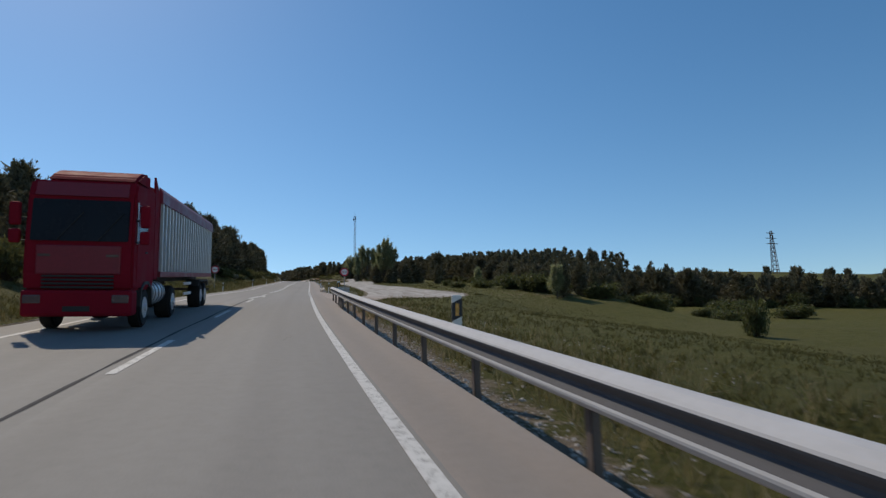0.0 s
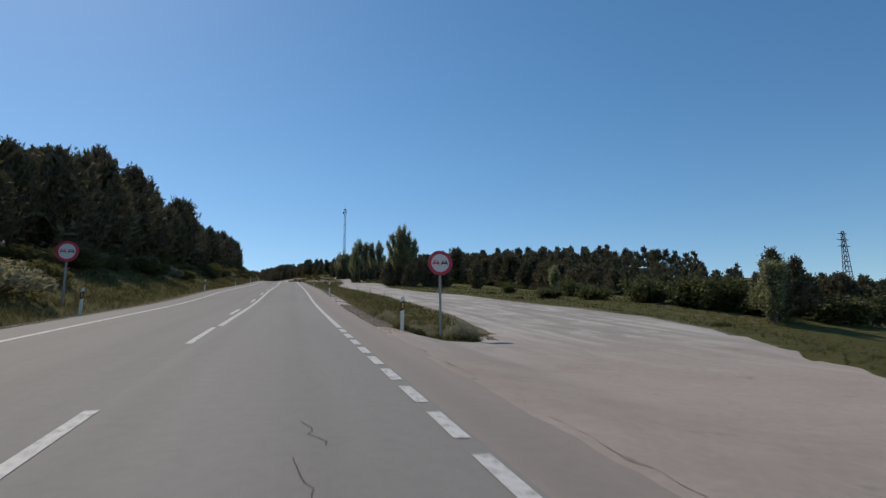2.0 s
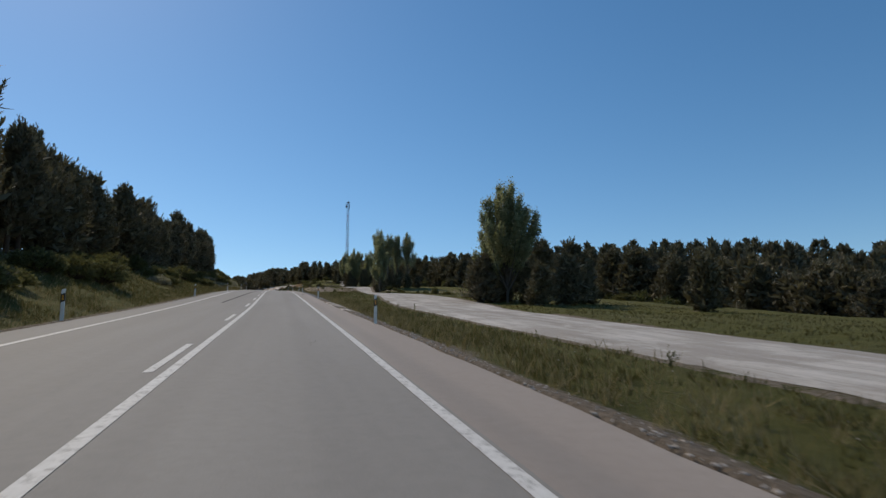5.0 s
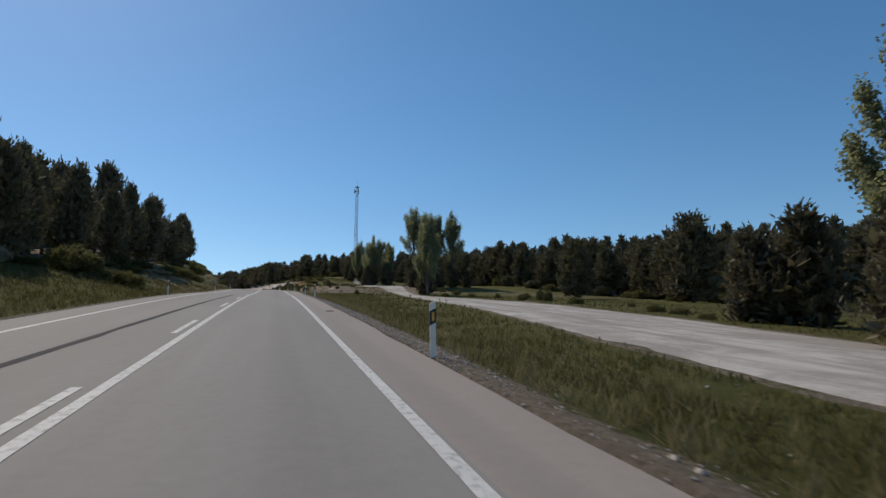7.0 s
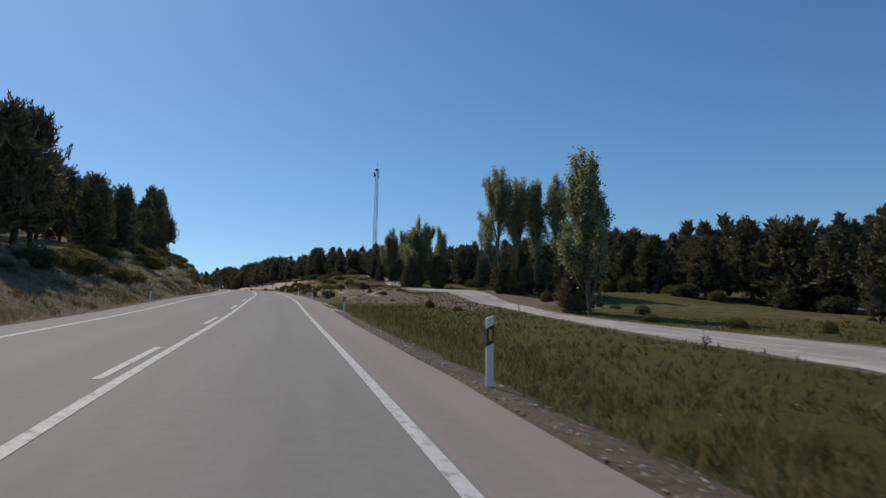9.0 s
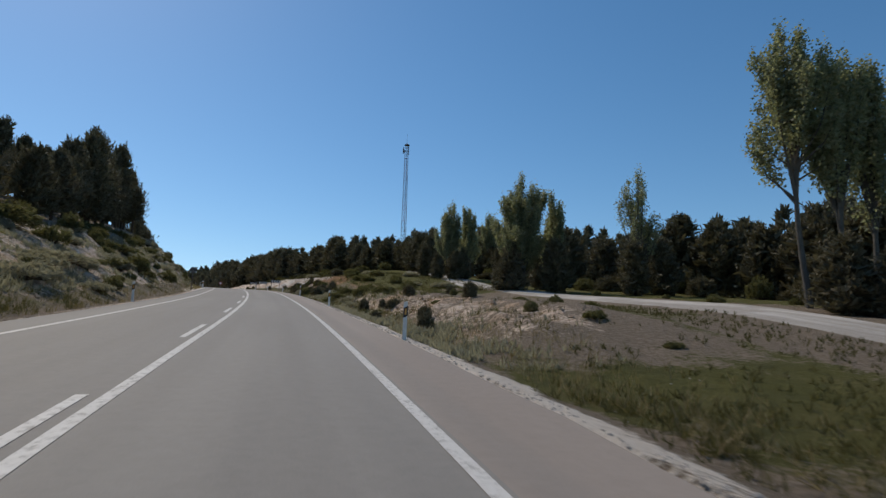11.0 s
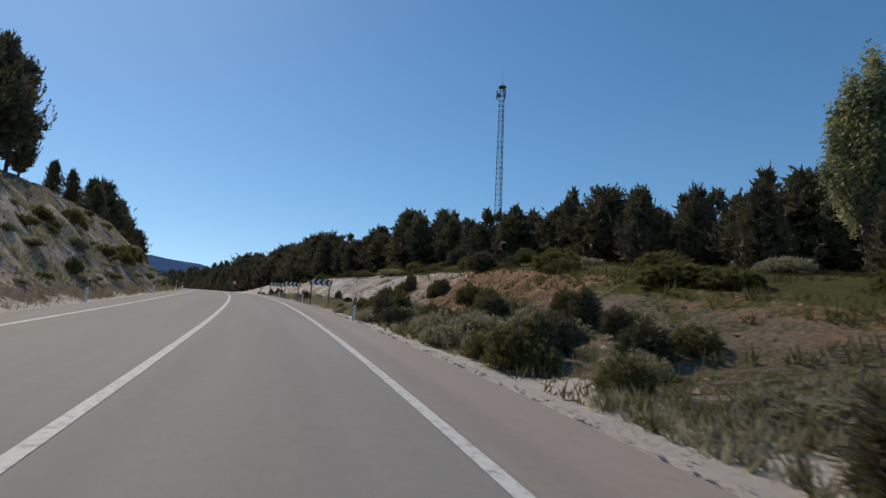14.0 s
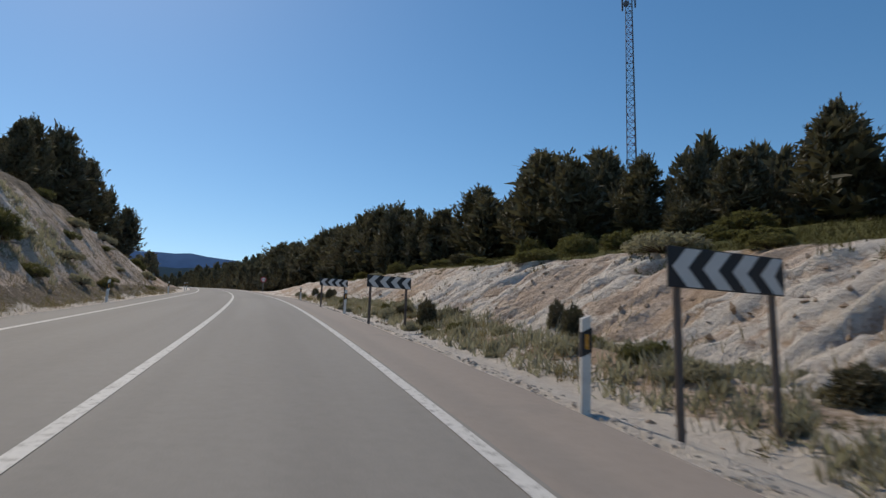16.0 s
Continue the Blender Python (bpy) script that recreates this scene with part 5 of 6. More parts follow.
def stand(u, y, top, kinds, group, wide=1.0):
    """A pine whose tip is top metres over the road's level."""
    k = rng.choice(kinds)
    g = float(height(u, y))
    H = max(2.2, top - g)
    s = H / PH[k]
    place(pines[k], u, y, rng.uniform(0, 360), s, s * wide * rng.uniform(0.9, 1.15), group)


def left_top(y):
    return float(np.interp(y, [-60, 40, 60, 90, 109, 150, 180, 205, 226, 270, 300, 335, 352, 380, 400, 440], [7.5, 7.8, 8.5, 9.3, 11.0, 11.6, 9.9, 9.7, 11.2, 10.8, 13.0, 13.8, 10.8, 12, 9.5, 8]))


for row, du in enumerate((0, 5.5)):
    y = -20.0 + row * 2
    while y < 338:
        u = -18.6 - du - 1.2 * float(bumpy(y * 0.05, 2.0)) + rng.uniform(-1.0, 1.0) - (2.2 if y > 280 else 0)
        gap = rng.uniform(3.3, 5.2) * (1 + 0.15 * row)
        if row == 0 and rng.random() < 0.15:
            y += gap
            continue
        top = left_top(y) + 1.4 + 0.26 * (-u - 18.6) + rng.uniform(-2.2, 0.9)
        stand(u, y, top, (1, 5, 0, 1, 5) if y > 290 else (0, 5, 5, 2), "pines on the bank", 1.1)
        y += gap
for u, y, top, w in ((-20.5, 303, 16.5, 1.1), (-21.5, 309, 18.2, 1.1), (-23.0, 321, 18.6, 1.0), (-21.8, 330, 21.0, 0.95), (-22.0, 338, 18.6, 1.1), (-24.5, 341, 20.0, 1.1), (-22.5, 346, 19.8, 1.0), (-23.0, 352, 20.0, 1.0), (-25.5, 356, 20.4, 1.0), (-20.5, 109, 14.0, 1.1), (-20.6, 129, 13.0, 1.0), (-19.8, 223, 14.0, 1.0), (-20.0, 76, 9.6, 1.1), (-20.0, 88, 10.0, 1.1), (-25, 362, 17.5, 1.0), (-22, 372, 13.0, 1.0), (-26, 380, 15.5, 1.1), (-22.0, 388, 14.0, 1.2), (-23.5, 396, 16.4, 1.2), (-22.5, 404, 17.6, 1.25), (-20.8, 409, 15.0, 1.2), (-19.6, 415, 12.2, 1.1), (-18.0, 424, 10.9, 1.2), (-19.5, 431, 9.5, 1.1), (-27, 400, 15, 1.3), (-27, 412, 13, 1.2), (-25, 424, 11, 1.2)):
    stand(u, y, top + 0.8, (0, 2, 5) if y > 365 else (1, 5), "pines on the bank", w)


def right_edge(y):
    return float(np.interp(y, [60, 85, 110, 150, 230, 265, 300, 340, 385, 420, 450, 500, 560], [165, 125, 92, 62, 56, 48, 40, 34, 24, 19, 17, 16, 14]))


def right_top(y):
    return float(np.interp(y, [60, 100, 117, 135, 145, 159, 178, 207, 239, 260, 285, 300, 308, 323, 340, 357, 372, 379, 387, 400, 424, 450, 520], [3.0, 3.3, 3.8, 4.1, 4.5, 5.7, 8.2, 10.5, 11.6, 11.6, 12.2, 11.0, 10.8, 11.4, 13.4, 13.8, 12.2, 13.6, 15.0, 13.2, 14.0, 13.7, 12.8]))


y = 88.0
while y < 500:
    u = right_edge(y) + rng.uniform(-2, 2)
    stand(u, y, right_top(y) + rng.uniform(-2.4, 0.7), (0, 2, 4, 2, 4, 5), "pines at the wood's edge", 1.6)
    y += rng.uniform(3.8, 5.6) if y > 130 else rng.uniform(2.6, 3.8)
for u, y, top, k, w in ((18.0, 164.3, 5.2, 4, 1.5), (20.6, 166.0, 4.4, 4, 1.5), (22.6, 163.2, 4.6, 4, 1.4), (20.4, 286.6, 6.8, 4, 1.3), (24.6, 286.0, 7.6, 4, 1.3), (22.2, 290, 6.2, 4, 1.4), (22.0, 314, 7.0, 4, 1.3), (26.2, 316, 8.0, 4, 1.3), (31.5, 283.5, 7.5, 4, 1.3), (35.0, 284, 8.0, 4, 1.3), (23.4, 252.6, 4.6, 4, 1.5), (27.0, 253.0, 5.2, 4, 1.5), (45.3, 209.5, 11.6, 2, 1.35), (37.0, 221.6, 8.9, 2, 1.2), (23.3, 173.5, 6.3, 4, 1.35), (22.0, 175.5, 5.2, 4, 1.3), (27.8, 163.8, 7.2, 4, 1.35), (29.8, 165.5, 6.2, 4, 1.3), (46.3, 380, 19.0, 5, 1.2), (28.2, 384.3, 15.3, 2, 1.1), (25.4, 391, 15.9, 2, 1.2),
                        (16.5, 413.4, 12.5, 0, 1.0), (33.5, 362.5, 12.5, 2, 1.1), (22.5, 321.3, 8.6, 4, 1.1), (30.2, 342.3, 12.6, 0, 1.15), (27, 293.8, 7.6, 4, 1.1), (31.8, 148.7, 5.4, 4, 1.2), (25.6, 160.5, 5.6, 4, 1.3), (38, 371, 14.6, 5, 1.1), (20.5, 156, 4.2, 4, 1.4), (18.5, 230, 4.5, 4, 1.4), (20, 288, 5.0, 4, 1.5), (24.5, 314, 7.5, 2, 1.4), (26, 259, 4.5, 4, 1.6), (31, 258, 5.0, 4, 1.6), (34, 287, 6.5, 4, 1.5), (22.4, 254.2, 5.2, 4, 1.5), (25.2, 253.8, 4.6, 4, 1.5), (29.6, 253.6, 5.4, 4, 1.5), (32.4, 254.0, 5.0, 4, 1.5), (29, 363, 13.6, 5, 1.0), (32.5, 346, 13.2, 2, 0.9), (34.5, 340, 13.0, 0, 0.9), (31, 355, 13.4, 5, 1.0), (27, 372, 12.4, 0, 1.0), (37.6, 84.6, 5.3, 2, 0.9), (41.4, 86.4, 4.8, 4, 1.1), (44.5, 88.0, 3.4, 4, 1.2)):
    g = float(height(u, y))
    s = (top - g) / PH[k]
    place(pines[k], u, y, rng.uniform(0, 360), s, s * w, "pines by the track")
for p in pines:
    remove(p)


def far_woods():
    """The depth of the woods behind the first rows: many small crowns joined."""
    rs = np.random.RandomState(21)
    spots = []
    for y in np.arange(80, 640, 4.5):
        e = right_edge(y)
        for du in (5, 9, 15, 22, 30, 40):
            if du < 20:
                u0 = e + du - rs.uniform(0, 4)
                spots.append((u0, y + rs.uniform(-2, 2), float(height(u0, y)) + rs.uniform(2.2, 4.0)))
            if rs.rand() < (0.9 if y < 330 else 0.55):
                spots.append((e + du + rs.uniform(-2, 2), y + rs.uniform(-2, 2), right_top(y) - 0.3 + du * (0.07 if y > 170 else 0.0) + rs.uniform(-1.6, 1.0)))
    for y in np.arange(-40, 336, 4.5):
        for du in (12, 18, 25, 33, 42):
            if rs.rand() < 0.8:
                spots.append((-19 - du + rs.uniform(-2, 2), y + rs.uniform(-2, 2), left_top(y) + 0.22 * du + rs.uniform(-2.0, 0.6)))
    for y in np.arange(455, 660, 5.0):
        for u in (-14, -20, -27, -35, 10, 16, 24):
            if rs.rand() < 0.8:
                spots.append((u - 4 + rs.uniform(-2, 2) - max(0, 0.0), y + rs.uniform(-2, 2), float(np.interp(y, [455, 520, 660], [5.5, 8, 9])) + rs.uniform(-1.5, 1.5)))
    V, F, n = [], [], 0
    for u, y, top in spots:
        p = np.array(spot(u, y))
        H = max(3.0, top - float(height(u, y)))
        R = 0.30 * H
        m = int(18 + 3.6 * H)
        q = rs.rand(m) ** 0.8
        ang = rs.uniform(0, 6.28, m)
        rad = R * (1 - q ** 1.4) * rs.uniform(0.5, 1.05, m)
        c = p + np.stack([np.cos(ang) * rad, np.sin(ang) * rad, H * (0.12 + 0.84 * q)], 1)
        d = np.stack([np.cos(ang) * 0.5, np.sin(ang) * 0.5, 0.2 + 0 * ang], 1)
        v, f = spikes(rs, c, d, 10, 1.0, 0.36, 0.9, 0.5)
        V.append(v)
        F.append(f + n)
        n += len(v)
    ob = mesh("far_woods", np.concatenate(V).tolist(), np.concatenate(F).tolist(), M_NEEDLE)
    tagged(ob, "dark pine woods behind the first trees", "woods", kind="stuff")


far_woods()

# poplars beside the track, where they stand out over the pines
POPLARS = (
    (20.5, 164.2, 12.4, 3.9, 0.6, 2.0, 3, 32), (18.2, 228.0, 11.2, 2.2, 0.3, 1.4, 2, 34),
    (23.2, 257.0, 16.2, 3.1, 4.6, 1.2, 1, 33), (25.4, 256.6, 15.2, 1.6, 3.0, 1.0, 1, 35), (27.7, 256.8, 15.0, 1.5, 3.0, 1.0, 1, 36), (30.6, 256.2, 15.8, 2.3, 2.4, 1.1, 1, 39),
    (22.0, 288.0, 13.0, 3.2, 0.3, 1.8, 3, 37), (25.8, 288.6, 12.0, 1.6, 0.4, 1.4, 1, 40), (32.9, 284.6, 14.6, 2.2, 1.5, 0.5, 1, 38),
    (24.7, 317.0, 14.4, 2.1, 0.5, 1.4, 2, 43), (27.7, 317.6, 14.1, 1.8, 0.5, 1.2, 1, 44), (30, 322, 12.5, 1.9, 1.5, 1.0, 1, 45), (36, 328, 15.0, 1.9, 1.5, 1.1, 2, 46), (34.7, 121.2, 3.9, 0.7, 0.2, 1.6, 1, 47), (36.2, 83.4, 4.0, 1.5, 0.2, 1.4, 2, 48))
for u, y, top, wide, bare, dense, stems, seed in POPLARS:
    g = float(height(u, y))
    ob = poplar(seed, top - g, wide, bare, dense, stems=stems)
    ob.matrix_world = Matrix.Translation(spot(u, y, -0.05))
    tagged(ob, "", "", "poplars by the track")

# ---- shrubs ----
brooms = [shrub(61, 1.2, 0.75, M_BROOM, bunches=260, blade=0.16), shrub(62, 0.8, 0.7, M_BROOM, bunches=230, blade=0.15), shrub(63, 1.6, 0.9, M_BROOM, bunches=380, blade=0.18)]
greys = [shrub(64, 0.7, 0.7, M_GREYBUSH, name="grey_shrub", label="dusty grey roadside shrub", bunches=280, blade=0.13), shrub(65, 1.0, 1.0, M_GREYBUSH, name="grey_shrub", label="dusty grey roadside shrub", bunches=420, blade=0.14)]
bigs = [broadleaf(71, 3.0, 2.0, M_DARKLEAF), broadleaf(72, 2.4, 1.9, M_DARKLEAF)]
young = shrub(66, 1.9, 0.7, M_NEEDLE, name="young_pine", label="young dark pine bush", bunches=200, blade=0.26)


def bush(u, y, size, kind=0, wide=None):
    if on_track(u, y):
        return
    proto = (*brooms, *greys, young, *bigs)[kind]
    place(proto, u, y, rng.uniform(0, 360), size, wide or size * rng.uniform(0.85, 1.2), "roadside shrubs")


# field at the start
for u, y, s, w, k in ((39.7, 47.5, 1.3, 0.62, 6), (36.5, 90, 1.2, 1.4, 6), (35, 93, 1.3, 1.2, 7), (33.5, 97, 1.0, 1.4, 6), (38.5, 88, 1.0, 1.3, 7), (44, 84, 0.9, 1.4, 6), (48, 80, 0.8, 1.3, 7), (54, 86, 1.1, 1.4, 6), (60, 78, 0.9, 1.4, 7), (66, 82, 1.1, 1.6, 6), (58, 92, 1.2, 1.5, 7), (70, 90, 1.2, 1.6, 6), (78, 84, 1.1, 1.6, 7), (30, 101, 0.7, 1.0, 7), (26, 104, 0.45, 0.8, 6), (52, 72, 0.6, 0.7, 7), (21.0, 100.3, 0.45, 0.6, 1), (31.5, 110, 0.8, 0.8, 6), (41, 128, 0.8, 0.8, 7), (28, 122, 0.5, 0.6, 6), (47, 121, 0.9, 0.8, 7), (23, 115, 0.5, 0.8, 1), (57, 140, 0.8, 0.9, 6), (20, 70, 0.4, 0.7, 1), (21, 24, 0.4, 0.7, 1), (17, 44, 0.35, 0.6, 0)):
    bush(u, y, s, k, w)
for k in range(34):
    y = 96 + k * 3.6 + rng.uniform(-1, 1)
    bush(right_edge(y) - rng.uniform(0, 3.5), y, rng.uniform(0.7, 1.3), rng.choice((6, 7)), rng.uniform(0.9, 1.5))
# behind the track, at the foot of the woods
for k in range(46):
    y = 150 + k * 5.2 + rng.uniform(-2, 2)
    bush(right_edge(y) - rng.uniform(1.5, 5), y, rng.uniform(0.7, 1.7), rng.choice((0, 2, 5, 5)), rng.uniform(1.2, 2.2))
for k in range(26):
    y = 175 + k * 4.1 + rng.uniform(-2, 2)
    bush(float(track_far(y)) + 1.2 + rng.uniform(0, 7), y, rng.uniform(0.4, 0.9), rng.choice((0, 1, 2)), rng.uniform(0.4, 0.8))
# by the sign, on the verge
bush(4.35, 64.0, 0.75, 4, 0.6)
for k in range(26):
    y = 62.6 + k * 0.62
    bush(rng.uniform(1.9, 2.4 + min(2.6, 0.28 * (y - 60.5))), y, rng.uniform(0.25, 0.5), rng.choice((3, 3, 4, 1)), rng.uniform(0.3, 0.55))
# mound and cutting on the right-hand side
for u, y, s, k, w in ((3.63, 270.1, 0.62, 5, 0.42), (4.8, 270.3, 0.42, 5, 0.3), (5.4, 269.2, 0.42, 5, 0.32), (3.44, 273.8, 0.35, 3, 0.8), (3.9, 272.9, 0.35, 0, 0.7), (3.1, 261.0, 0.26, 4, 0.45), (2.9, 259.3, 0.3, 3, 0.5), (3.4, 257.2, 0.34, 4, 0.5), (2.8, 256.0, 0.45, 3, 0.5), (3.7, 255.2, 0.5, 5, 0.4), (3.1, 253.6, 0.5, 4, 0.6), (3.3, 264.0, 0.36, 5, 0.4), (3.2, 267.6, 0.45, 0, 0.6), (4.0, 266.8, 0.4, 0, 0.65), (4.9, 268, 0.42, 5, 0.5), (4.6, 259.0, 0.4, 5, 0.4), (6.1, 262.0, 0.3, 1, 0.6), (9.0, 266, 0.65, 5, 0.55), (2.9, 274, 0.4, 3, 0.7), (3.8, 277, 0.5, 4, 0.7), (3.2, 280, 0.55, 1, 0.9), (4.4, 282, 0.6, 4, 0.8), (5.6, 283, 0.7, 2, 0.8), (6.8, 281, 0.6, 2, 0.9), (3.4, 286, 0.6, 0, 0.9), (4.4, 289, 0.7, 2, 0.9), (5.6, 292, 0.8, 2, 0.9), (7.2, 288, 0.8, 2, 1.0), (3.6, 296, 0.6, 4, 1.0), (4.8, 298, 0.8, 4, 1.1), (6.2, 297, 0.7, 0, 1.0)):
    bush(u, y, s, k, w)
for u, y, s, w in ((3.6, 313.0, 0.85, 0.85), (4.7, 313.6, 0.95, 0.95), (4.0, 315.5, 0.8, 0.8), (6.4, 311.0, 0.65, 0.8)):
    bush(u, y, s, 4, w)
for k in range(34):
    y = 299 + k * 1.05 + rng.uniform(-0.6, 0.6)
    bush(rng.uniform(3.3, 5.8) + (0.4 if y > 325 else 0), y, rng.uniform(0.45, 1.05), rng.choice((0, 3, 3, 4, 4, 4, 5)), rng.uniform(0.6, 1.1))
for k in range(44):
    y = 306 + k * 0.7 + rng.uniform(-0.5, 0.5)
    bush(rng.uniform(3.4, 8.2), y, rng.uniform(0.45, 1.0), rng.choice((0, 0, 1, 2, 5)), rng.uniform(0.45, 0.9))
for k in range(60):
    y = 334 + k * 1.25 + rng.uniform(-0.6, 0.6)
    bush(rng.uniform(3.6, 6.4), y, rng.uniform(0.3, 0.7), rng.choice((1, 3, 4, 4, 5)), rng.uniform(0.3, 0.55))
for k in range(110):
    y = 330 + k * 0.5 + rng.uniform(-0.5, 0.5)
    bush(3.0 + 3.2 * rng.random() ** 0.8, y, rng.uniform(0.22, 0.5), rng.choice((3, 3, 3, 4, 4, 4, 1)), rng.uniform(0.2, 0.42))
for k in range(50):
    y = 292 + k * 2.6 + rng.uniform(-1, 1)
    bush(rng.uniform(10.5, 19), y, rng.uniform(0.4, 1.0), rng.choice((0, 1, 2, 4, 5)), rng.uniform(0.8, 1.5))
for k in range(14):
    y = 236 + k * 3.9 + rng.uniform(-1, 1)
    bush(rng.uniform(7.0, 13), y, rng.uniform(0.3, 0.6), rng.choice((0, 1, 2, 5)), rng.uniform(0.3, 0.6))
# the left-hand bank
for k in range(96):
    y = 18 + k * 3.1 + rng.uniform(-1.4, 1.4)
    bush(-rng.uniform(12.0, 18.5), y, rng.uniform(0.6, 1.5), rng.choice((0, 1, 2, 2, 4)), rng.uniform(1.0, 2.0))
for k in range(70):
    y = 255 + k * 2.3 + rng.uniform(-1, 1)
    bush(-rng.uniform(10.6, 17.5), y, rng.uniform(0.35, 1.0), rng.choice((3, 3, 4, 4, 0, 1)), rng.uniform(0.5, 1.1))
for k in range(60):
    y = 262 + k * 1.7 + rng.uniform(-1, 1)
    bush(-rng.uniform(10.8, 16.5), y, rng.uniform(0.4, 1.1), rng.choice((3, 4, 4, 0, 2)), rng.uniform(0.5, 1.1))
for o in (*brooms, *greys, young, *bigs):
    remove(o)


# ---- grass, stalks and stones ----
def grass():
    rs = np.random.RandomState(3)
    def sow(name, label, mat, n, us, ys, keep, blades, length, width):
        y = rs.uniform(*ys, n)
        u = us(rs, y, n)
        ok = keep(u, y)
        u, y = u[ok], y[ok]
        c = np.stack([road_x(y) + u, y, road_z(y) + height(u, y)], 1)
        d = np.zeros_like(c)
        v, f = spikes(rs, c, d, blades, length, width, 1.0, 0.45)
        tagged(mesh(name, v.tolist(), f.tolist(), mat), label, "grass", kind="stuff")
    off_track = lambda u, y: ~on_track(u, y) & ~((y > 36.5) & (y < 63) & (u < apron_far(y) + 0.3))
    sow("verge_grass", "short green verge grass beside the road", M_GRASS, 26000, lambda r, y, n: edge_r(y) + 0.9 + r.gamma(2.2, 1.15, n), (-6, 300), lambda u, y: off_track(u, y) & (bumpy(u * 0.7, y * 0.7) > -0.45) & ~((y > 243) & (y < 284) & (bumpy(u * 0.5, y * 0.5) < 0.55)), 6, 0.19, 0.016)
    sow("field_grass", "rough meadow grass in the field", M_GRASS, 20000, lambda r, y, n: np.where(y > 225, r.uniform(3.5, 17, n), r.uniform(3, 36, n)), (0, 262), lambda u, y: off_track(u, y) & ~((y > 244) & (u < 12) & (bumpy(u * 0.8, y * 0.8) < 0.4)), 6, 0.17, 0.022)
    sow("bank_grass", "rough grass on the bank", M_GRASS, 26000, lambda r, y, n: -9.4 - np.abs(r.normal(0, 4.5, n)), (-4, 300), lambda u, y: bumpy(u * 0.6, y * 0.6) > -0.6 + 0.75 * step(185, 235, y) + 0.4 * step(250, 300, y), 6, 0.24, 0.02)
    sow("plateau_grass", "olive grass on top of the cutting", M_GRASS, 9000, lambda r, y, n: r.uniform(9.5, 24, n), (286, 420), lambda u, y: bumpy(u * 0.4, y * 0.4) > -0.4, 6, 0.24, 0.025)
    sow("dry_scrub", "low grey-brown scrub on the talus of the cutting", M_GREYBUSH, 5200, lambda r, y, n: 3.0 + 3.4 * r.rand(n) ** 0.8, (318, 380), lambda u, y: bumpy(u * 1.3, y * 1.3) > -0.1, 7, 0.26, 0.035)
    sow("mound_scrub", "low olive scrub on the mound beside the road", M_BROOM, 2200, lambda r, y, n: 2.9 + 9.0 * r.rand(n), (276, 322), lambda u, y: bumpy(u * 0.9, y * 0.9) > 0.1, 8, 0.34, 0.035)
    sow("foot_scrub", "low grey scrub along the foot of the mound", M_GREYBUSH, 4200, lambda r, y, n: edge_r(y) + 0.75 + 0.6 * step(280, 288, y) + np.abs(r.normal(0, np.where(y < 257, 1.5, np.where(y < 274, 0.7, 2.0)), n)), (246, 304), lambda u, y: bumpy(u * 1.1, y * 0.9) > -0.15, 8, 0.26, 0.032)
    sow("bank_scrub", "low mottled grey scrub on the pale bank", M_GREYBUSH, 16000, lambda r, y, n: -10.9 - 6.2 * r.rand(n), (228, 372), lambda u, y: bumpy(u * 0.8, y * 0.55) + 0.5 * bumpy(u * 2.1, y * 1.6) > 0.0, 7, 0.3, 0.036)
    sow("dry_stalks", "dry straw-coloured stalks on the verges", M_DRY, 17000, lambda r, y, n: np.where(r.rand(n) < 0.6, edge_r(y) + 0.7 + np.abs(r.normal(0, 2.2, n)), -9.0 - np.abs(r.normal(0, 3.0, n))), (0, 400), lambda u, y: off_track(u, y) & ~((y > 235) & (u > 0) & (u < edge_r(y) + 1.5)), 5, 0.34, 0.014)


grass()


def stones():
    rs = np.random.RandomState(9)
    n = 13000
    y = np.where(rs.rand(n) < 0.35, rs.uniform(0, 30, n), rs.uniform(0, 400, n))
    y = np.where(rs.rand(n) < 0.1, rs.uniform(160, 190, n), y)
    u = np.where(rs.rand(n) < 0.7, edge_r(y) + 0.05 + np.abs(rs.normal(0, np.where(y > 235, 0.22, 0.45), n)), np.where(rs.rand(n) < 0.5, LEFT_EDGE - 0.1 - np.abs(rs.normal(0, 0.8, n)), edge_r(y) + rs.uniform(0.5, 6, n)))
    s = rs.uniform(0.012, 0.034, n) * np.where(rs.rand(n) < 0.04, 1.9, 1)
    c = np.stack([road_x(y) + u, y, road_z(y) + height(u, y)], 1)
    g = (1 + 5 ** 0.5) / 2
    o = np.array([(-1, g, 0), (1, g, 0), (-1, -g, 0), (1, -g, 0), (0, -1, g), (0, 1, g), (0, -1, -g), (0, 1, -g), (g, 0, -1), (g, 0, 1), (-g, 0, -1), (-g, 0, 1)], float) / 1.9
    tri = np.array([(0, 11, 5), (0, 5, 1), (0, 1, 7), (0, 7, 10), (0, 10, 11), (1, 5, 9), (5, 11, 4), (11, 10, 2), (10, 7, 6), (7, 1, 8), (3, 9, 4), (3, 4, 2), (3, 2, 6), (3, 6, 8), (3, 8, 9), (4, 9, 5), (2, 4, 11), (6, 2, 10), (8, 6, 7), (9, 8, 1)])
    v = c[:, None] + o[None] * s[:, None, None] * rs.uniform(0.65, 1.3, (n, 12, 1)) * np.array([1, 1, 0.6])
    f = (np.arange(n)[:, None, None] * 12 + tri[None]).reshape(-1, 3)
    tagged(mesh("stones", v.reshape(-1, 3).tolist(), f.tolist(), M_STONE), "loose pale stones along the asphalt edge", "stones", kind="stuff")


stones()


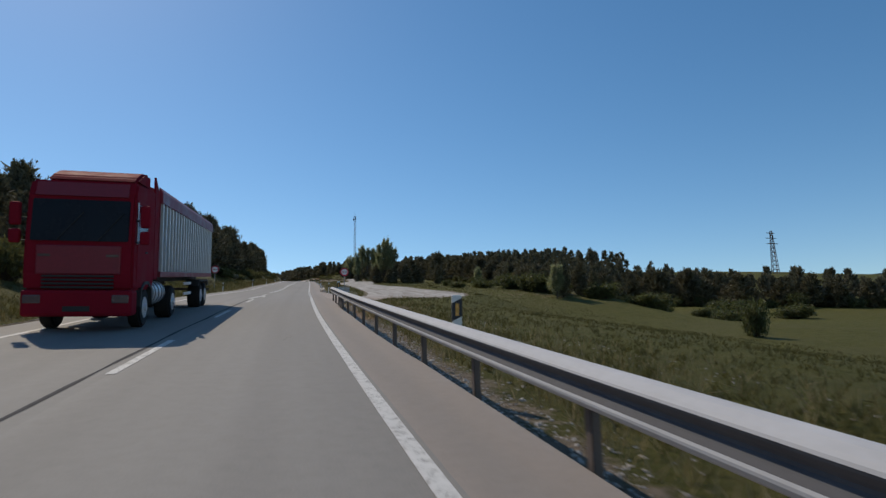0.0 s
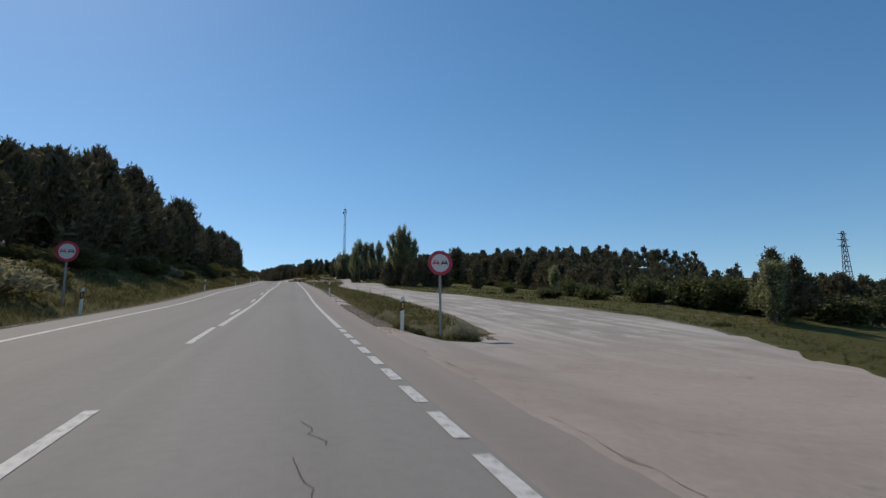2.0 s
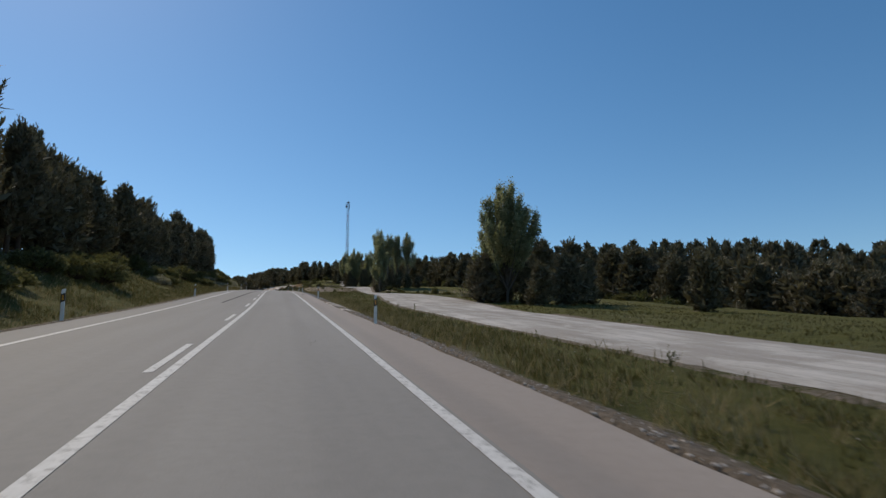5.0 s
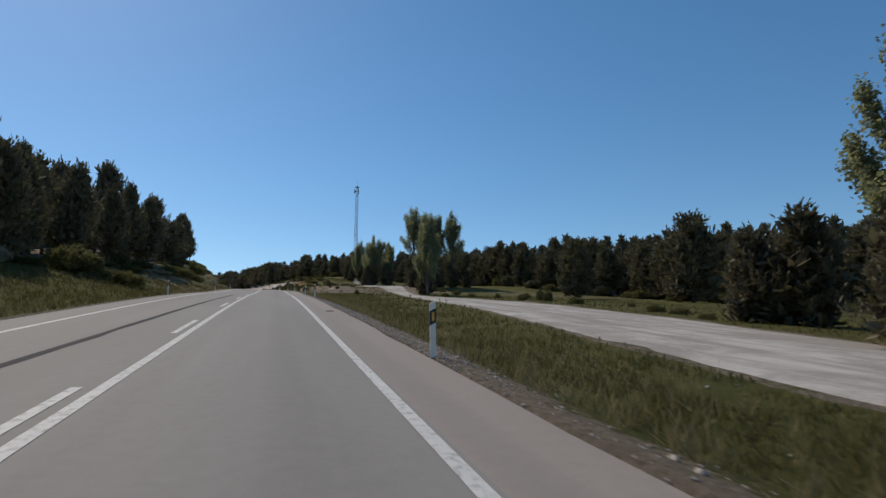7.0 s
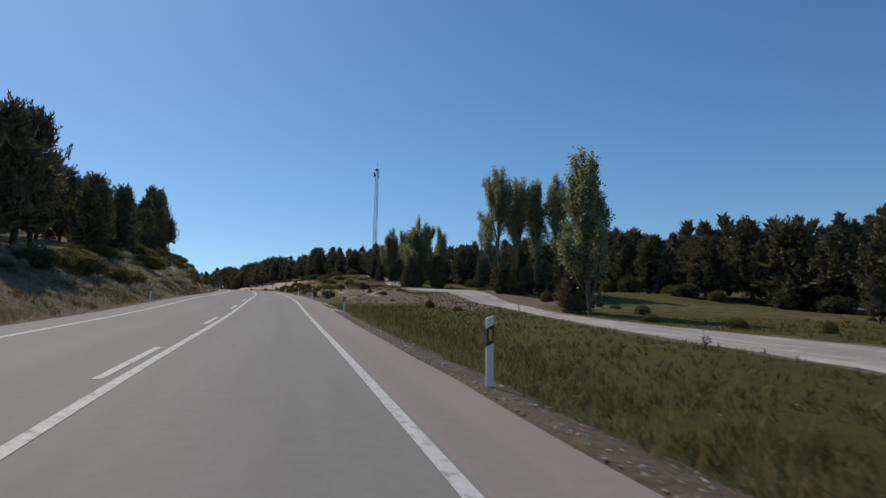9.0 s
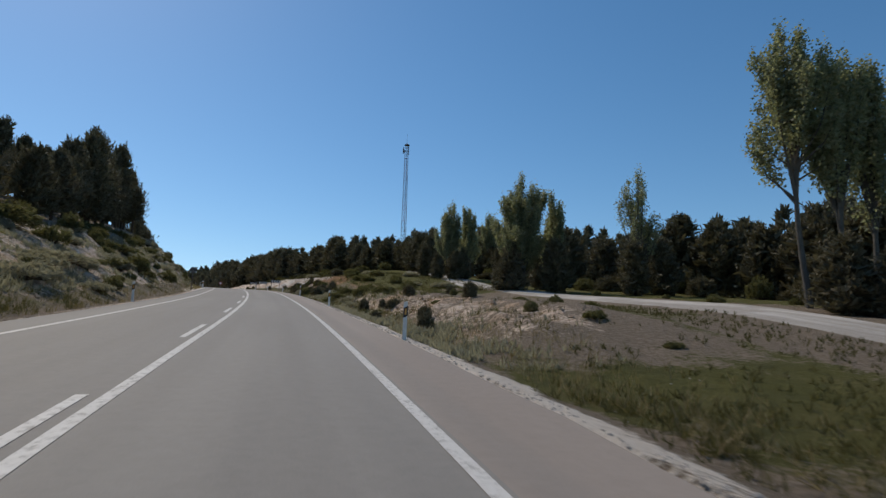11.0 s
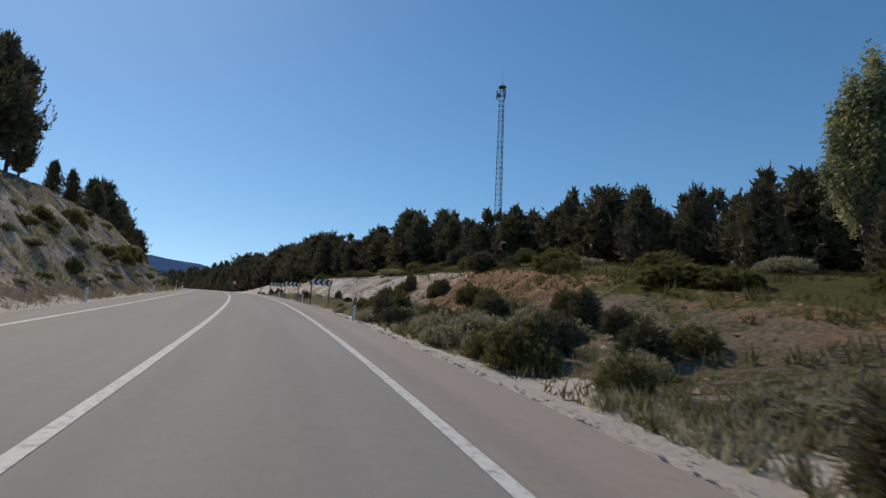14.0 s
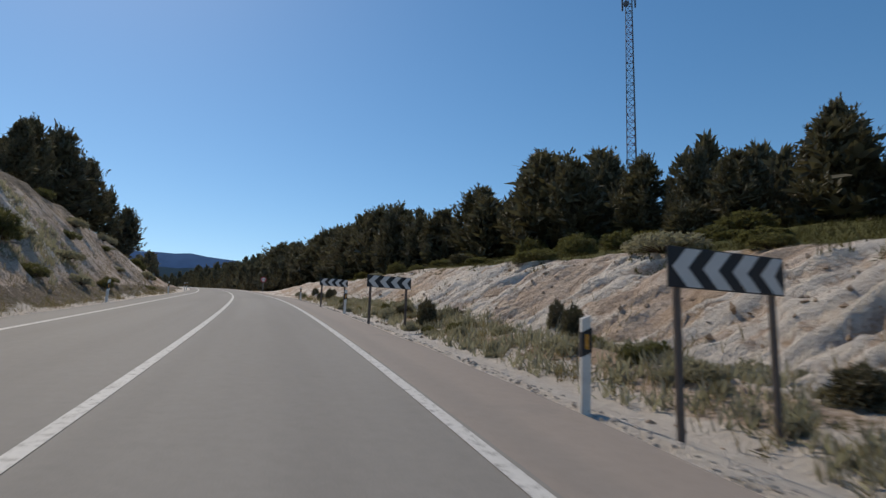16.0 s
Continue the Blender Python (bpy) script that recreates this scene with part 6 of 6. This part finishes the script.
def clods():
    """Crumbled lumps and small dry tufts on the bare banks."""
    rs = np.random.RandomState(19)
    n = 2600
    y = rs.uniform(252, 400, n)
    u = np.where(rs.rand(n) < 0.7, rs.uniform(2.8, 10.5, n), LEFT_EDGE - rs.uniform(1.2, 8, n))
    s = rs.uniform(0.03, 0.09, n) * np.where(rs.rand(n) < 0.08, 2.0, 1)
    c = np.stack([road_x(y) + u, y, road_z(y) + height(u, y)], 1)
    o = np.array([(1, 0, 0), (-1, 0, 0), (0, 1, 0), (0, -1, 0), (0, 0, 1), (0, 0, -1)], float)
    tri = np.array([(0, 2, 4), (2, 1, 4), (1, 3, 4), (3, 0, 4), (2, 0, 5), (1, 2, 5), (3, 1, 5), (0, 3, 5)])
    v = c[:, None] + o[None] * s[:, None, None] * rs.uniform(0.6, 1.4, (n, 6, 1)) + rs.normal(0, 0.25, (n, 6, 3)) * s[:, None, None]
    f = (np.arange(n)[:, None, None] * 6 + tri[None]).reshape(-1, 3)
    tagged(mesh("earth_clods", v.reshape(-1, 3).tolist(), f.tolist(), M_CLOD), "crumbled pale earth lumps on the banks", "earth clods", kind="stuff")


clods()


# tall weeds along the edge of the track
def weed(seed, H):
    rs = np.random.RandomState(seed)
    t = thing("tall_weed", "thin tall weed with small leaves at the track's edge", "weed")
    tv, tf, cs = [], [], []
    for k in range(3):
        a = rs.uniform(0, 6.28)
        tip = np.array([math.cos(a) * 0.16 * k, math.sin(a) * 0.16 * k, H * (1 - 0.22 * k)])
        tube(tv, tf, [np.array([0, 0, -0.05]), tip * [0.4, 0.4, 0.5], tip], [0.009, 0.006, 0.003], 4)
        for z in np.linspace(0.2, 1, 9):
            cs.append(tip * [z * z, z * z, z])
    mesh("stalk", tv, tf, M_DRY, t)
    v, f = leaves(rs, np.array(cs), 0.07, 4, 0.035)
    crown_mesh("foliage", v, f, M_BROOM, t)
    return t


weeds = [weed(91, 0.8), weed(92, 0.55), weed(93, 1.0)]
for k in range(30):
    y = 66 + k * 6.0 + rng.uniform(-1.8, 1.8)
    place(rng.choice(weeds), float(track_near(y)) - rng.uniform(0.5, 2.2), y, rng.uniform(0, 360), rng.uniform(0.4, 0.8), group="weeds by the track")
for w in weeds:
    remove(w)
